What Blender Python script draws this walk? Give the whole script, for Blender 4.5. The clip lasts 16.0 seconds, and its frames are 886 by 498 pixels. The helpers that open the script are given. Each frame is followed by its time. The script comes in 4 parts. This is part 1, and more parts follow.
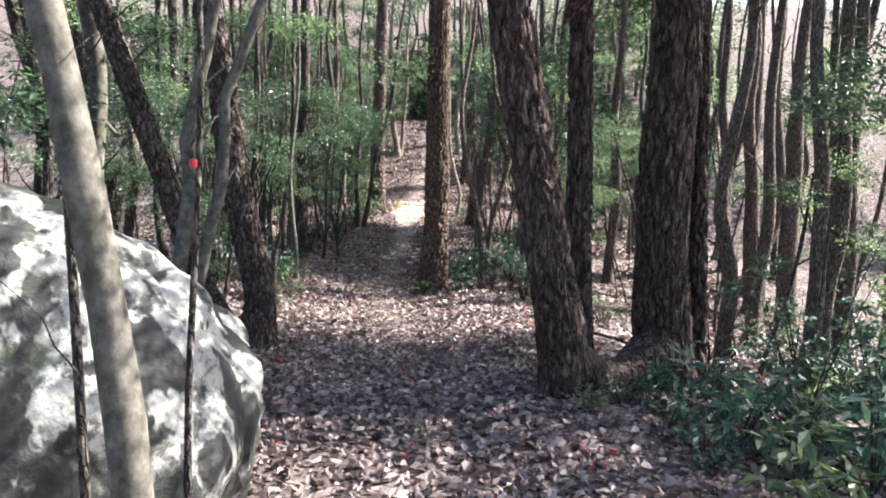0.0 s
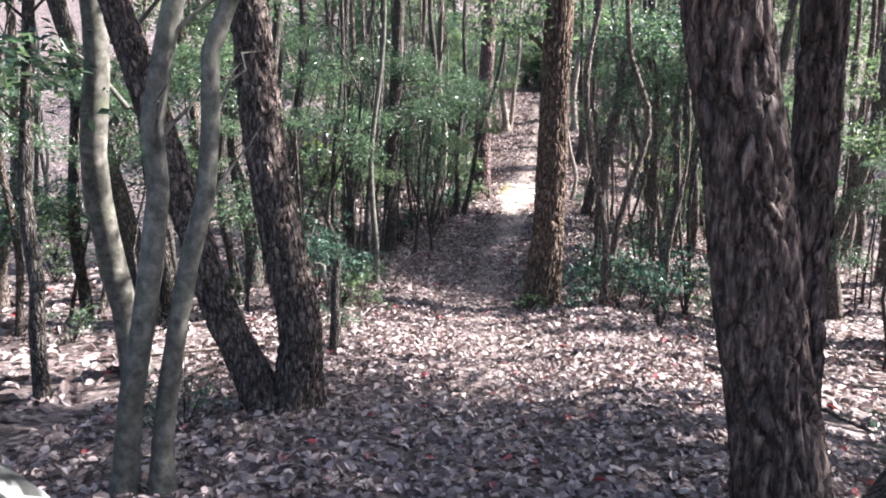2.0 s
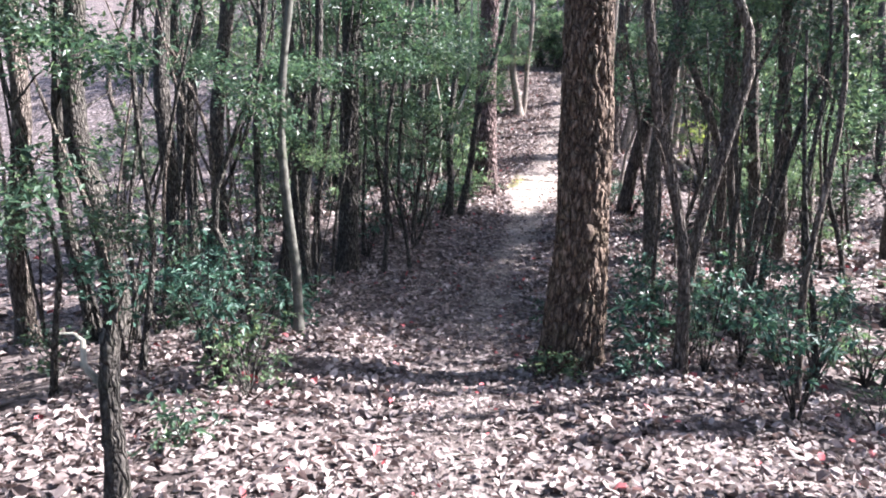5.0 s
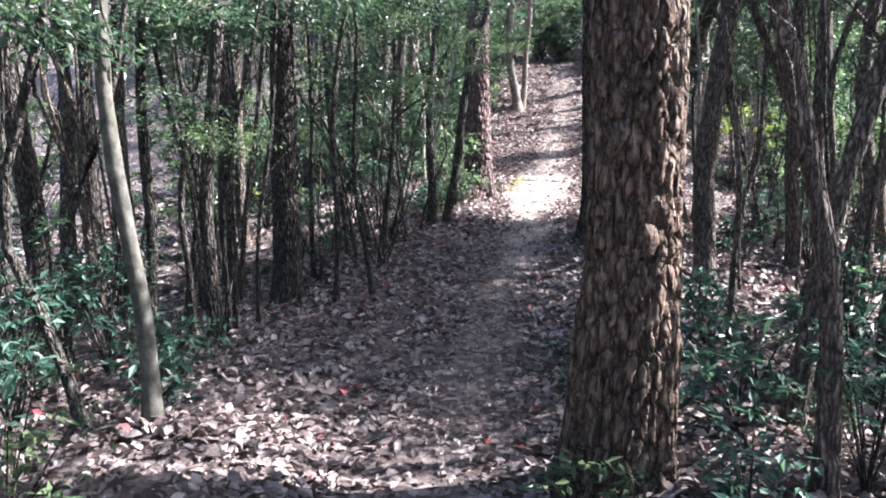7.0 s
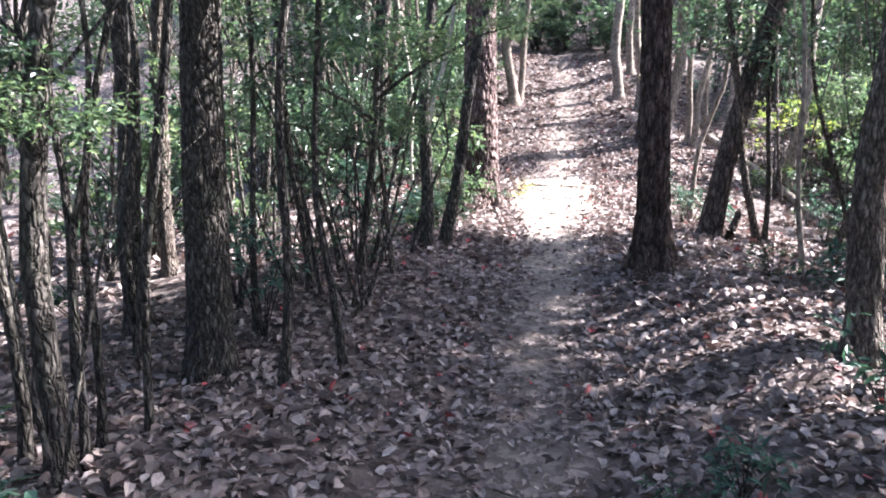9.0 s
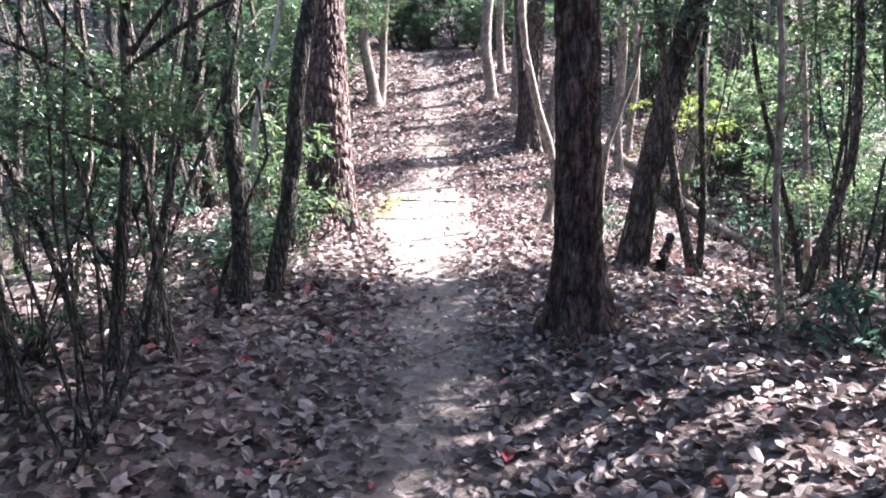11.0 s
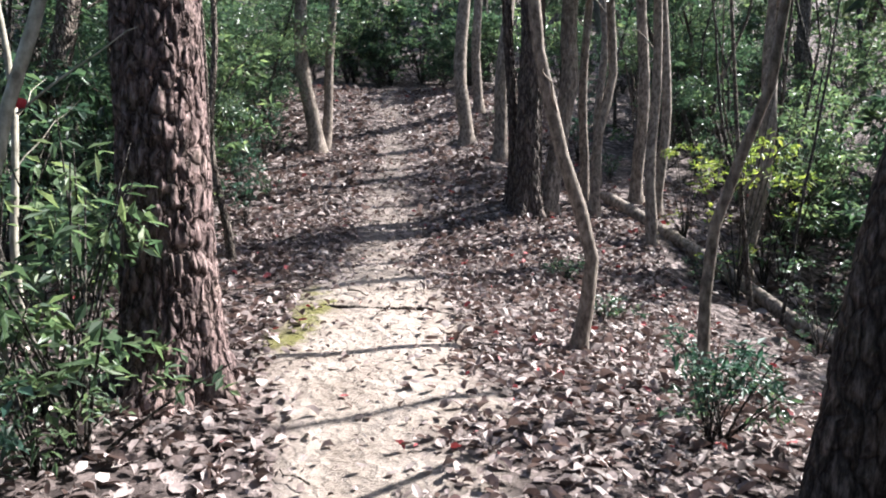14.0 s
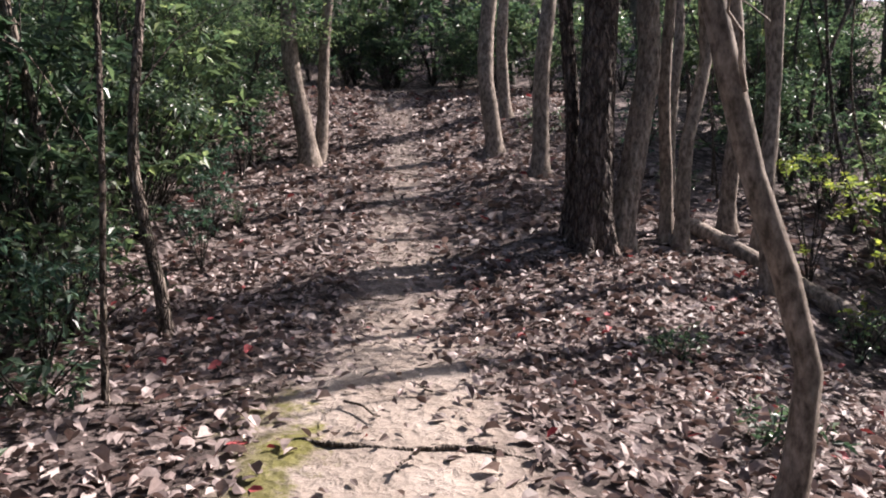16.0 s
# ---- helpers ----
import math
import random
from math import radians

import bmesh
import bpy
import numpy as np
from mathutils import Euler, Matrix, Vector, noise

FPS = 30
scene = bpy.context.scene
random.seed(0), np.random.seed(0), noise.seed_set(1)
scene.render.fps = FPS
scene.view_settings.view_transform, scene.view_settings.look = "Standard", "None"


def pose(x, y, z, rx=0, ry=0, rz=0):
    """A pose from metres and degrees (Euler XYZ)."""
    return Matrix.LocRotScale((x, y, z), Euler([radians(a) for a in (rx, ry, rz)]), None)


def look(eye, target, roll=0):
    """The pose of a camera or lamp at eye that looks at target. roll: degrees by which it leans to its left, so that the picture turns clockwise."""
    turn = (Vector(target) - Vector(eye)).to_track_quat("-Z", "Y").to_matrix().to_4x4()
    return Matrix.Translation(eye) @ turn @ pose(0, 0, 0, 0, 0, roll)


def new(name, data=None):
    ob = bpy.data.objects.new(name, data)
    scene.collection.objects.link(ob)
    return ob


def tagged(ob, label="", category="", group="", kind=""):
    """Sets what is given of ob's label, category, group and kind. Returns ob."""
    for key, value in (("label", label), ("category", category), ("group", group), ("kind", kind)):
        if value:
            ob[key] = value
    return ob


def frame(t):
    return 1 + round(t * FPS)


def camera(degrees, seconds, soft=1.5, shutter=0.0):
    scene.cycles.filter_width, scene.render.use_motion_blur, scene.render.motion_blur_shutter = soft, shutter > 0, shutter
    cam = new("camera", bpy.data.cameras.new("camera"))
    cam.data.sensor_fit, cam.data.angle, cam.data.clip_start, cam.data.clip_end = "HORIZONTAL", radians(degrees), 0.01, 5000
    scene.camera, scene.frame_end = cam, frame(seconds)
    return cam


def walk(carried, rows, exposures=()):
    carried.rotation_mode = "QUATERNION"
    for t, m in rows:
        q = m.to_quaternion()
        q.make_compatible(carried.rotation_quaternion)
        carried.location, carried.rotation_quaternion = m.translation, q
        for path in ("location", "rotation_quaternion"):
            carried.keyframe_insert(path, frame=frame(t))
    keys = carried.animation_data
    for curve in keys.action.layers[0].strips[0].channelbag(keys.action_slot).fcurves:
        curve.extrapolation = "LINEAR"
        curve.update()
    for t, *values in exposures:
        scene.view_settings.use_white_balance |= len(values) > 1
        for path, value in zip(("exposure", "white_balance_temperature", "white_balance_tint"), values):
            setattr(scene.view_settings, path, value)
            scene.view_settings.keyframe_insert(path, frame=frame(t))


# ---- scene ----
cam = camera(63.1, 16.0, 1.9)
PATH = [
    (0, (0.0, 0.0, 1.769), (-0.018, 1.984, 1.514), 1.9),
    (0.5, (-0.05, 0.558, 1.794), (-0.194, 2.534, 1.519), 2.3),
    (1, (-0.041, 1.155, 1.835), (-0.272, 3.119, 1.541), 2.5),
    (1.5, (-0.083, 1.757, 1.843), (-0.362, 3.712, 1.531), 2.4),
    (2, (-0.107, 2.4, 1.864), (-0.418, 4.346, 1.525), 2.3),
    (2.5, (-0.191, 3.06, 1.819), (-0.547, 4.997, 1.473), 2.2),
    (3, (-0.164, 3.759, 1.781), (-0.529, 5.693, 1.43), 2.2),
    (3.5, (-0.245, 4.392, 1.708), (-0.606, 6.328, 1.358), 2.1),
    (4, (-0.264, 5.046, 1.613), (-0.623, 6.982, 1.263), 1.9),
    (6.5, (-0.371, 8.375, 1.083), (-0.74, 10.317, 0.778), -0.2),
    (7, (-0.474, 8.94, 1.02), (-0.844, 10.882, 0.718), -0.3),
    (7.5, (-0.755, 9.569, 0.964), (-1.111, 11.514, 0.661), 0.3),
    (8, (-0.931, 10.173, 0.94), (-1.284, 12.118, 0.635), 0.4),
    (10.5, (-1.241, 12.954, 0.911), (-1.302, 14.933, 0.63), -0.1),
    (11, (-1.206, 13.538, 0.879), (-1.152, 15.518, 0.603), -0.2),
    (11.5, (-1.176, 14.145, 0.913), (-1.063, 16.123, 0.636), -0.3),
    (12, (-1.128, 14.683, 0.932), (-0.99, 16.66, 0.657), -0.3),
    (12.5, (-1.094, 15.314, 0.944), (-0.948, 17.291, 0.683), -0.5),
    (13, (-1.048, 15.931, 0.947), (-0.897, 17.913, 0.73), -0.3),
    (13.5, (-1.065, 16.491, 1.004), (-0.917, 18.479, 0.843), -0.2),
    (14, (-1.047, 16.986, 1.045), (-0.9, 18.975, 0.899), -0.2),
    (14.5, (-1.059, 17.564, 1.124), (-0.913, 19.554, 0.988), -0.1),
    (15, (-1.081, 18.123, 1.135), (-0.931, 20.114, 1.02), -0.0),
    (15.5, (-1.125, 18.689, 1.172), (-0.978, 20.68, 1.061), 0.1),
    (16, (-1.153, 19.25, 1.197), (-1.008, 21.241, 1.084), -0.3),
]

# ---- exposure, sky and sun ----
walk(cam, [(t, look(eye, target, roll)) for t, eye, target, roll in PATH],
     exposures=[(0.0, 2.65, 6400, 12), (1.0, 2.8, 6250, 15), (2.5, 2.9, 6100, 15), (4.0, 2.85, 5900, 15), (6.5, 2.85, 5850, 15), (8.0, 3.2, 5900, 14), (10.5, 3.3, 6000, 18), (12.5, 2.75, 5900, 14),
                (13.3, 2.4, 5950, 10), (14.0, 2.1, 6050, 10), (14.6, 1.85, 6400, 16), (15.2, 1.7, 6550, 18), (16.0, 1.65, 6600, 19)])

SUN_EL, SUN_AZ = radians(42), math.atan2(0.36, 0.93)      # height, and angle from +x towards +y
SUN_DIR = Vector((math.cos(SUN_EL) * math.cos(SUN_AZ), math.cos(SUN_EL) * math.sin(SUN_AZ), math.sin(SUN_EL)))
world = bpy.data.worlds.new("sky")
scene.world = world
world.use_nodes = True
wn = world.node_tree.nodes
sky = wn.new("ShaderNodeTexSky")
sky.sky_type = "NISHITA"
sky.sun_disc = False
sky.sun_elevation = SUN_EL
sky.sun_rotation = math.pi / 2 - SUN_AZ
sky.air_density, sky.dust_density = 1.0, 2.5
wn["Background"].inputs["Strength"].default_value = 0.08
world.node_tree.links.new(sky.outputs[0], wn["Background"].inputs["Color"])
lamp = bpy.data.lights.new("sun", "SUN")
lamp.energy, lamp.angle, lamp.color = 5.0, radians(0.53), (1.0, 0.95, 0.88)
sun = new("sun", lamp)
sun.matrix_world = look(SUN_DIR * 60, (0, 0, 0))


# ---- materials ----
def material(name, rough=0.85, spec=0.3):
    m = bpy.data.materials.new(name)
    m.use_nodes = True
    n = m.node_tree.nodes
    b = n["Principled BSDF"]
    b.inputs["Roughness"].default_value = rough
    b.inputs["Specular IOR Level"].default_value = spec
    return m, n, m.node_tree.links, b


def ramp(n, stops):
    r = n.new("ShaderNodeValToRGB")
    e = r.color_ramp.elements
    while len(e) < len(stops):
        e.new(0.5)
    for k, (p, c) in zip(e, stops):
        k.position, k.color = p, (*c, 1)
    return r


def noise_tex(n, l, coord, scale, detail=4.0, rough=0.6, stretch=None):
    t = n.new("ShaderNodeTexNoise")
    t.inputs["Scale"].default_value, t.inputs["Detail"].default_value, t.inputs["Roughness"].default_value = scale, detail, rough
    if stretch:
        mp = n.new("ShaderNodeMapping")
        mp.inputs["Scale"].default_value = stretch
        l.new(coord, mp.inputs["Vector"])
        coord = mp.outputs[0]
    l.new(coord, t.inputs["Vector"])
    return t


def mix_col(n, l, fac, a, b, mode="MIX"):
    x = n.new("ShaderNodeMix")
    x.data_type, x.blend_type = "RGBA", mode
    for sock, v in ((x.inputs[0], fac), (x.inputs[6], a), (x.inputs[7], b)):
        if isinstance(v, (int, float)):
            sock.default_value = v
        elif isinstance(v, tuple):
            sock.default_value = (*v, 1)
        else:
            l.new(v, sock)
    return x.outputs[2]


def bump(n, l, b, height, strength, dist):
    k = n.new("ShaderNodeBump")
    k.inputs["Strength"].default_value, k.inputs["Distance"].default_value = strength, dist
    l.new(height, k.inputs["Height"])
    l.new(k.outputs[0], b.inputs["Normal"])


def bark(name, dark, mid, light, moss=0.0, grain=28.0, stretch=(1, 1, 0.22), strength=0.6, fissure=None):
    m, n, l, b = material(name, 0.9, 0.2)
    co = n.new("ShaderNodeTexCoord").outputs["Object"]
    g = noise_tex(n, l, co, grain, 6, 0.65, stretch)
    big = noise_tex(n, l, co, 2.3, 4, 0.6)
    r = ramp(n, [(0.36, dark), (0.5, mid), (0.66, light)])
    l.new(g.outputs[0], r.inputs[0])
    r2 = ramp(n, [(0.35, (0.72, 0.72, 0.72)), (0.7, (1.15, 1.12, 1.08))])
    l.new(big.outputs[0], r2.inputs[0])
    c = mix_col(n, l, 1.0, r.outputs[0], r2.outputs[0], "MULTIPLY")
    if moss:
        ms = noise_tex(n, l, co, 5.0, 5, 0.7)
        mr = ramp(n, [(0.52, (0, 0, 0)), (0.68, (moss, moss, moss))])
        l.new(ms.outputs[0], mr.inputs[0])
        c = mix_col(n, l, mr.outputs[0], c, (0.075, 0.095, 0.045))
    height = g.outputs[0]
    if fissure:
        wob = noise_tex(n, l, co, 7.0, 3, 0.6)
        warped = mix_col(n, l, 0.085, co, wob.outputs["Color"], "ADD")
        mp = n.new("ShaderNodeMapping")
        mp.inputs["Scale"].default_value = (fissure[0], fissure[0], fissure[1])
        l.new(warped, mp.inputs["Vector"])
        vo = n.new("ShaderNodeTexVoronoi")
        vo.feature = "DISTANCE_TO_EDGE"
        vo.inputs["Scale"].default_value = 1.0
        l.new(mp.outputs[0], vo.inputs["Vector"])
        vr = ramp(n, [(0.0, (0, 0, 0)), (0.12, (0.55, 0.55, 0.55)), (0.3, (1, 1, 1))])
        l.new(vo.outputs["Distance"], vr.inputs[0])
        cr = ramp(n, [(0.0, (0.4, 0.38, 0.37)), (0.6, (0.9, 0.9, 0.9)), (1.0, (1.25, 1.25, 1.25))])
        l.new(vr.outputs[0], cr.inputs[0])
        c = mix_col(n, l, 1.0, c, cr.outputs[0], "MULTIPLY")
        hm = n.new("ShaderNodeMath")
        hm.operation = "MULTIPLY_ADD"
        l.new(g.outputs[0], hm.inputs[0])
        hm.inputs[1].default_value = 0.35
        l.new(vr.outputs[0], hm.inputs[2])
        height = hm.outputs[0]
    l.new(c, b.inputs["Base Color"])
    bump(n, l, b, height, 0.95 if fissure else strength, 0.022 if fissure else 0.012)
    return m


BARK_RED = bark("bark_furrowed_brown", (0.022, 0.015, 0.013), (0.064, 0.045, 0.039), (0.15, 0.11, 0.096), 0, 60.0, (1, 1, 0.22), 0.35, (13, 3.2))
BARK_OAK = bark("bark_oak", (0.04, 0.027, 0.02), (0.115, 0.08, 0.06), (0.22, 0.165, 0.13), 0.2, 60.0, (1, 1, 0.22), 0.4, (21, 7.0))
BARK_PINK = bark("bark_pinkish_ridged", (0.048, 0.033, 0.032), (0.145, 0.1, 0.096), (0.265, 0.2, 0.19), 0.15, 60.0, (1, 1, 0.22), 0.4, (20, 6.5))
BARK_PURPLE = bark("bark_dark_ridged", (0.032, 0.025, 0.022), (0.085, 0.066, 0.058), (0.19, 0.15, 0.136), 0.15, 60.0, (1, 1, 0.22), 0.35, (19, 5.5))
BARK_SMOOTH = bark("bark_smooth_grey", (0.045, 0.043, 0.037), (0.085, 0.081, 0.07), (0.145, 0.138, 0.12), 0.35, 18.0, (1, 1, 0.8), 0.3)
BARK_DARK = bark("bark_dark", (0.03, 0.027, 0.025), (0.07, 0.062, 0.055), (0.15, 0.132, 0.12), 0.25, 45.0, (1, 1, 0.4), 0.5, (38, 8))
BARK_BROWN = bark("bark_brown", (0.05, 0.04, 0.034), (0.13, 0.105, 0.09), (0.25, 0.21, 0.182), 0.2, 45.0, (1, 1, 0.4), 0.5, (42, 7))
BARK_TAN = bark("bark_tan", (0.075, 0.06, 0.05), (0.185, 0.152, 0.13), (0.32, 0.27, 0.235), 0.12, 30.0, (1, 1, 0.5), 0.35)
BARK_PALE = bark("bark_pale", (0.15, 0.135, 0.11), (0.3, 0.28, 0.235), (0.45, 0.42, 0.36), 0.15, 16.0, (1, 1, 0.6), 0.35)


def leaf_material(name, stops, translucent, rough=0.45, spec=0.4, passed=(1.55, 1.6, 1.35)):
    """A leaf that lets some light through; each leaf has its own shade."""
    m, n, l, b = material(name, rough, spec)
    geo = n.new("ShaderNodeNewGeometry")
    r = ramp(n, stops)
    l.new(geo.outputs["Random Per Island"], r.inputs[0])
    co = n.new("ShaderNodeTexCoord").outputs["Object"]
    v = noise_tex(n, l, co, 60.0, 3)
    vr = ramp(n, [(0.3, (0.75, 0.75, 0.75)), (0.7, (1.15, 1.15, 1.15))])
    l.new(v.outputs[0], vr.inputs[0])
    c = mix_col(n, l, 1.0, r.outputs[0], vr.outputs[0], "MULTIPLY")
    l.new(c, b.inputs["Base Color"])
    tr = n.new("ShaderNodeBsdfTranslucent")
    l.new(mix_col(n, l, 1.0, c, passed, "MULTIPLY"), tr.inputs["Color"])
    mx = n.new("ShaderNodeMixShader")
    mx.inputs[0].default_value = translucent
    l.new(b.outputs[0], mx.inputs[1])
    l.new(tr.outputs[0], mx.inputs[2])
    l.new(mx.outputs[0], n["Material Output"].inputs["Surface"])
    return m


LEAF_DARK = leaf_material("leaf_evergreen", [(0, (0.02, 0.04, 0.027)), (0.45, (0.036, 0.066, 0.042)), (0.8, (0.06, 0.1, 0.055)), (1, (0.11, 0.155, 0.075))], 0.42, 0.38, 0.5)
LEAF_LIGHT = leaf_material("leaf_light_green", [(0, (0.04, 0.07, 0.042)), (0.5, (0.075, 0.115, 0.062)), (0.85, (0.12, 0.165, 0.08)), (1, (0.18, 0.22, 0.1))], 0.48, 0.42, 0.45)
LEAF_BLUE = leaf_material("leaf_blue_green", [(0, (0.018, 0.045, 0.034)), (0.5, (0.034, 0.078, 0.056)), (0.85, (0.06, 0.12, 0.082)), (1, (0.09, 0.15, 0.1))], 0.3, 0.48, 0.4, (1.4, 1.5, 1.2))
LEAF_YELLOW = leaf_material("leaf_yellow_green", [(0, (0.1, 0.15, 0.04)), (0.6, (0.17, 0.22, 0.055)), (1, (0.27, 0.29, 0.075))], 0.5, passed=(1.4, 1.4, 1.0))
LITTER = leaf_material("dry_leaves", [(0, (0.06, 0.044, 0.041)), (0.25, (0.12, 0.09, 0.083)), (0.55, (0.2, 0.157, 0.147)), (0.85, (0.3, 0.245, 0.232)), (0.982, (0.38, 0.32, 0.3)), (0.99, (0.3, 0.05, 0.06)), (1, (0.26, 0.06, 0.06))], 0.12, 0.6, 0.3, (1.2, 1.0, 0.9))


def ground_material():
    m, n, l, b = material("forest_floor", 0.95, 0.15)
    co = n.new("ShaderNodeTexCoord").outputs["Object"]
    vor = n.new("ShaderNodeTexVoronoi")
    vor.inputs["Scale"].default_value = 17.0
    wob = noise_tex(n, l, co, 9.0, 3)
    warped = mix_col(n, l, 0.08, co, wob.outputs["Color"], "ADD")
    l.new(warped, vor.inputs["Vector"])
    sep = n.new("ShaderNodeSeparateColor")
    l.new(vor.outputs["Color"], sep.inputs[0])
    r = ramp(n, [(0, (0.035, 0.027, 0.025)), (0.45, (0.085, 0.066, 0.062)), (0.8, (0.15, 0.12, 0.112)), (1, (0.27, 0.22, 0.207))])
    l.new(sep.outputs[0], r.inputs[0])
    fine = noise_tex(n, l, co, 40.0, 6, 0.7)
    fr = ramp(n, [(0.3, (0.6, 0.6, 0.6)), (0.7, (1.2, 1.2, 1.2))])
    l.new(fine.outputs[0], fr.inputs[0])
    litter = mix_col(n, l, 1.0, r.outputs[0], fr.outputs[0], "MULTIPLY")
    # trodden earth of the path
    e1 = noise_tex(n, l, co, 3.0, 6, 0.65)
    e2 = noise_tex(n, l, co, 60.0, 6, 0.75)
    er = ramp(n, [(0.3, (0.19, 0.155, 0.13)), (0.5, (0.275, 0.232, 0.2)), (0.72, (0.36, 0.31, 0.275))])
    l.new(e1.outputs[0], er.inputs[0])
    e2r = ramp(n, [(0.3, (0.72, 0.71, 0.7)), (0.65, (1.1, 1.09, 1.08))])
    l.new(e2.outputs[0], e2r.inputs[0])
    earth = mix_col(n, l, 1.0, er.outputs[0], e2r.outputs[0], "MULTIPLY")
    # moss beside the bare patch
    at_m = n.new("ShaderNodeAttribute")
    at_m.attribute_name = "moss"
    grown = noise_tex(n, l, co, 14.0, 5, 0.7)
    gm = n.new("ShaderNodeMath")
    gm.operation = "ADD"
    l.new(at_m.outputs["Fac"], gm.inputs[0])
    l.new(grown.outputs[0], gm.inputs[1])
    gr = ramp(n, [(0.72, (0, 0, 0)), (0.92, (0.9, 0.9, 0.9))])
    l.new(gm.outputs[0], gr.inputs[0])
    earth = mix_col(n, l, gr.outputs[0], earth, (0.115, 0.11, 0.026))
    at = n.new("ShaderNodeAttribute")
    at.attribute_name = "bare"
    c = mix_col(n, l, at.outputs["Fac"], litter, earth)
    l.new(c, b.inputs["Base Color"])
    hm = n.new("ShaderNodeMath")
    hm.operation = "ADD"
    l.new(fine.outputs[0], hm.inputs[0])
    l.new(vor.outputs["Distance"], hm.inputs[1])
    bump(n, l, b, hm.outputs[0], 0.7, 0.03)
    return m


def rock_material():
    m, n, l, b = material("boulder_stone", 0.9, 0.25)
    co = n.new("ShaderNodeTexCoord").outputs["Object"]
    a = noise_tex(n, l, co, 3.2, 8, 0.7)
    f = noise_tex(n, l, co, 22.0, 8, 0.75)
    r = ramp(n, [(0.38, (0.04, 0.04, 0.037)), (0.455, (0.11, 0.108, 0.1)), (0.5, (0.38, 0.375, 0.35)), (0.75, (0.52, 0.51, 0.48))])
    l.new(a.outputs[0], r.inputs[0])
    fr = ramp(n, [(0.3, (0.5, 0.5, 0.48)), (0.62, (1.1, 1.1, 1.1))])
    l.new(f.outputs[0], fr.inputs[0])
    c = mix_col(n, l, 1.0, r.outputs[0], fr.outputs[0], "MULTIPLY")
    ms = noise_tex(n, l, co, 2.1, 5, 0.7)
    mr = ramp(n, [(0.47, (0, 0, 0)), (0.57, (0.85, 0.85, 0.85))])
    # moss grows in patches; a gradient also paints shade on the far flank
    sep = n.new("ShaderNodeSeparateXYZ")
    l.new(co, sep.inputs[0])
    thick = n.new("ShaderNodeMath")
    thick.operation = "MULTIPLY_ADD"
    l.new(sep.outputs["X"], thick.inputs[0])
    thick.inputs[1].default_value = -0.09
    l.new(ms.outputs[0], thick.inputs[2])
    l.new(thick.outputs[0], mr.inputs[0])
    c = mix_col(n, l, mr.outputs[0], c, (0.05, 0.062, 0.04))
    # near-black streaks where the stretched noise passes a threshold
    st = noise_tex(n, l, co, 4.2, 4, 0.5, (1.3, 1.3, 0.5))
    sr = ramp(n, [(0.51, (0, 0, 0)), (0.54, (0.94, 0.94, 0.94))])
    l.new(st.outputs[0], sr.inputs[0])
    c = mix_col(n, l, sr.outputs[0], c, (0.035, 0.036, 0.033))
    l.new(c, b.inputs["Base Color"])
    hm = n.new("ShaderNodeMath")
    hm.operation = "ADD"
    l.new(a.outputs[0], hm.inputs[0])
    l.new(f.outputs[0], hm.inputs[1])
    bump(n, l, b, hm.outputs[0], 0.7, 0.04)
    return m


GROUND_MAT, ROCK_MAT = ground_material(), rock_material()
RED_PAINT = material("red_tape", 0.6, 0.4)[0]
RED_PAINT.node_tree.nodes["Principled BSDF"].inputs["Base Color"].default_value = (0.42, 0.03, 0.045, 1)


# ---- mesh helpers ----
def mesh_np(name, co, quads, tris=None, mat=None, smooth=False):
    """A mesh from arrays of vertices, quads and triangles."""
    me = bpy.data.meshes.new(name)
    quads = np.asarray(quads, np.int32).reshape(-1, 4)
    tris = np.zeros((0, 3), np.int32) if tris is None else np.asarray(tris, np.int32).reshape(-1, 3)
    loops = np.concatenate([quads.ravel(), tris.ravel()])
    starts = np.concatenate([np.arange(len(quads)) * 4, len(quads) * 4 + np.arange(len(tris)) * 3]).astype(np.int32)
    me.vertices.add(len(co))
    me.vertices.foreach_set("co", np.asarray(co, np.float32).ravel())
    me.loops.add(len(loops))
    me.loops.foreach_set("vertex_index", loops)
    me.polygons.add(len(starts))
    me.polygons.foreach_set("loop_start", starts)
    me.update(calc_edges=True)
    me.polygons.foreach_set("use_smooth", np.full(len(starts), smooth))
    if mat:
        me.materials.append(mat)
    return me


def part(name, me, parent, label=""):
    ob = new(name, me)
    ob.parent = parent
    if label:
        ob["label"] = label
    return ob


def smooth_noise(x, y, seed, period=0):
    """Value noise on a grid, repeating in x after period cells."""
    rng = np.random.RandomState(seed)
    tab = rng.rand(64, 64)
    ix, iy = np.floor(x).astype(int), np.floor(y).astype(int)
    fx, fy = x - ix, y - iy
    fx, fy = fx * fx * (3 - 2 * fx), fy * fy * (3 - 2 * fy)
    wrap = (lambda v: np.mod(v, period)) if period else (lambda v: v)
    g = lambda a, b: tab[np.mod(wrap(a), 64), np.mod(b, 64)]
    return (g(ix, iy) * (1 - fx) + g(ix + 1, iy) * fx) * (1 - fy) + (g(ix, iy + 1) * (1 - fx) + g(ix + 1, iy + 1) * fx) * fy


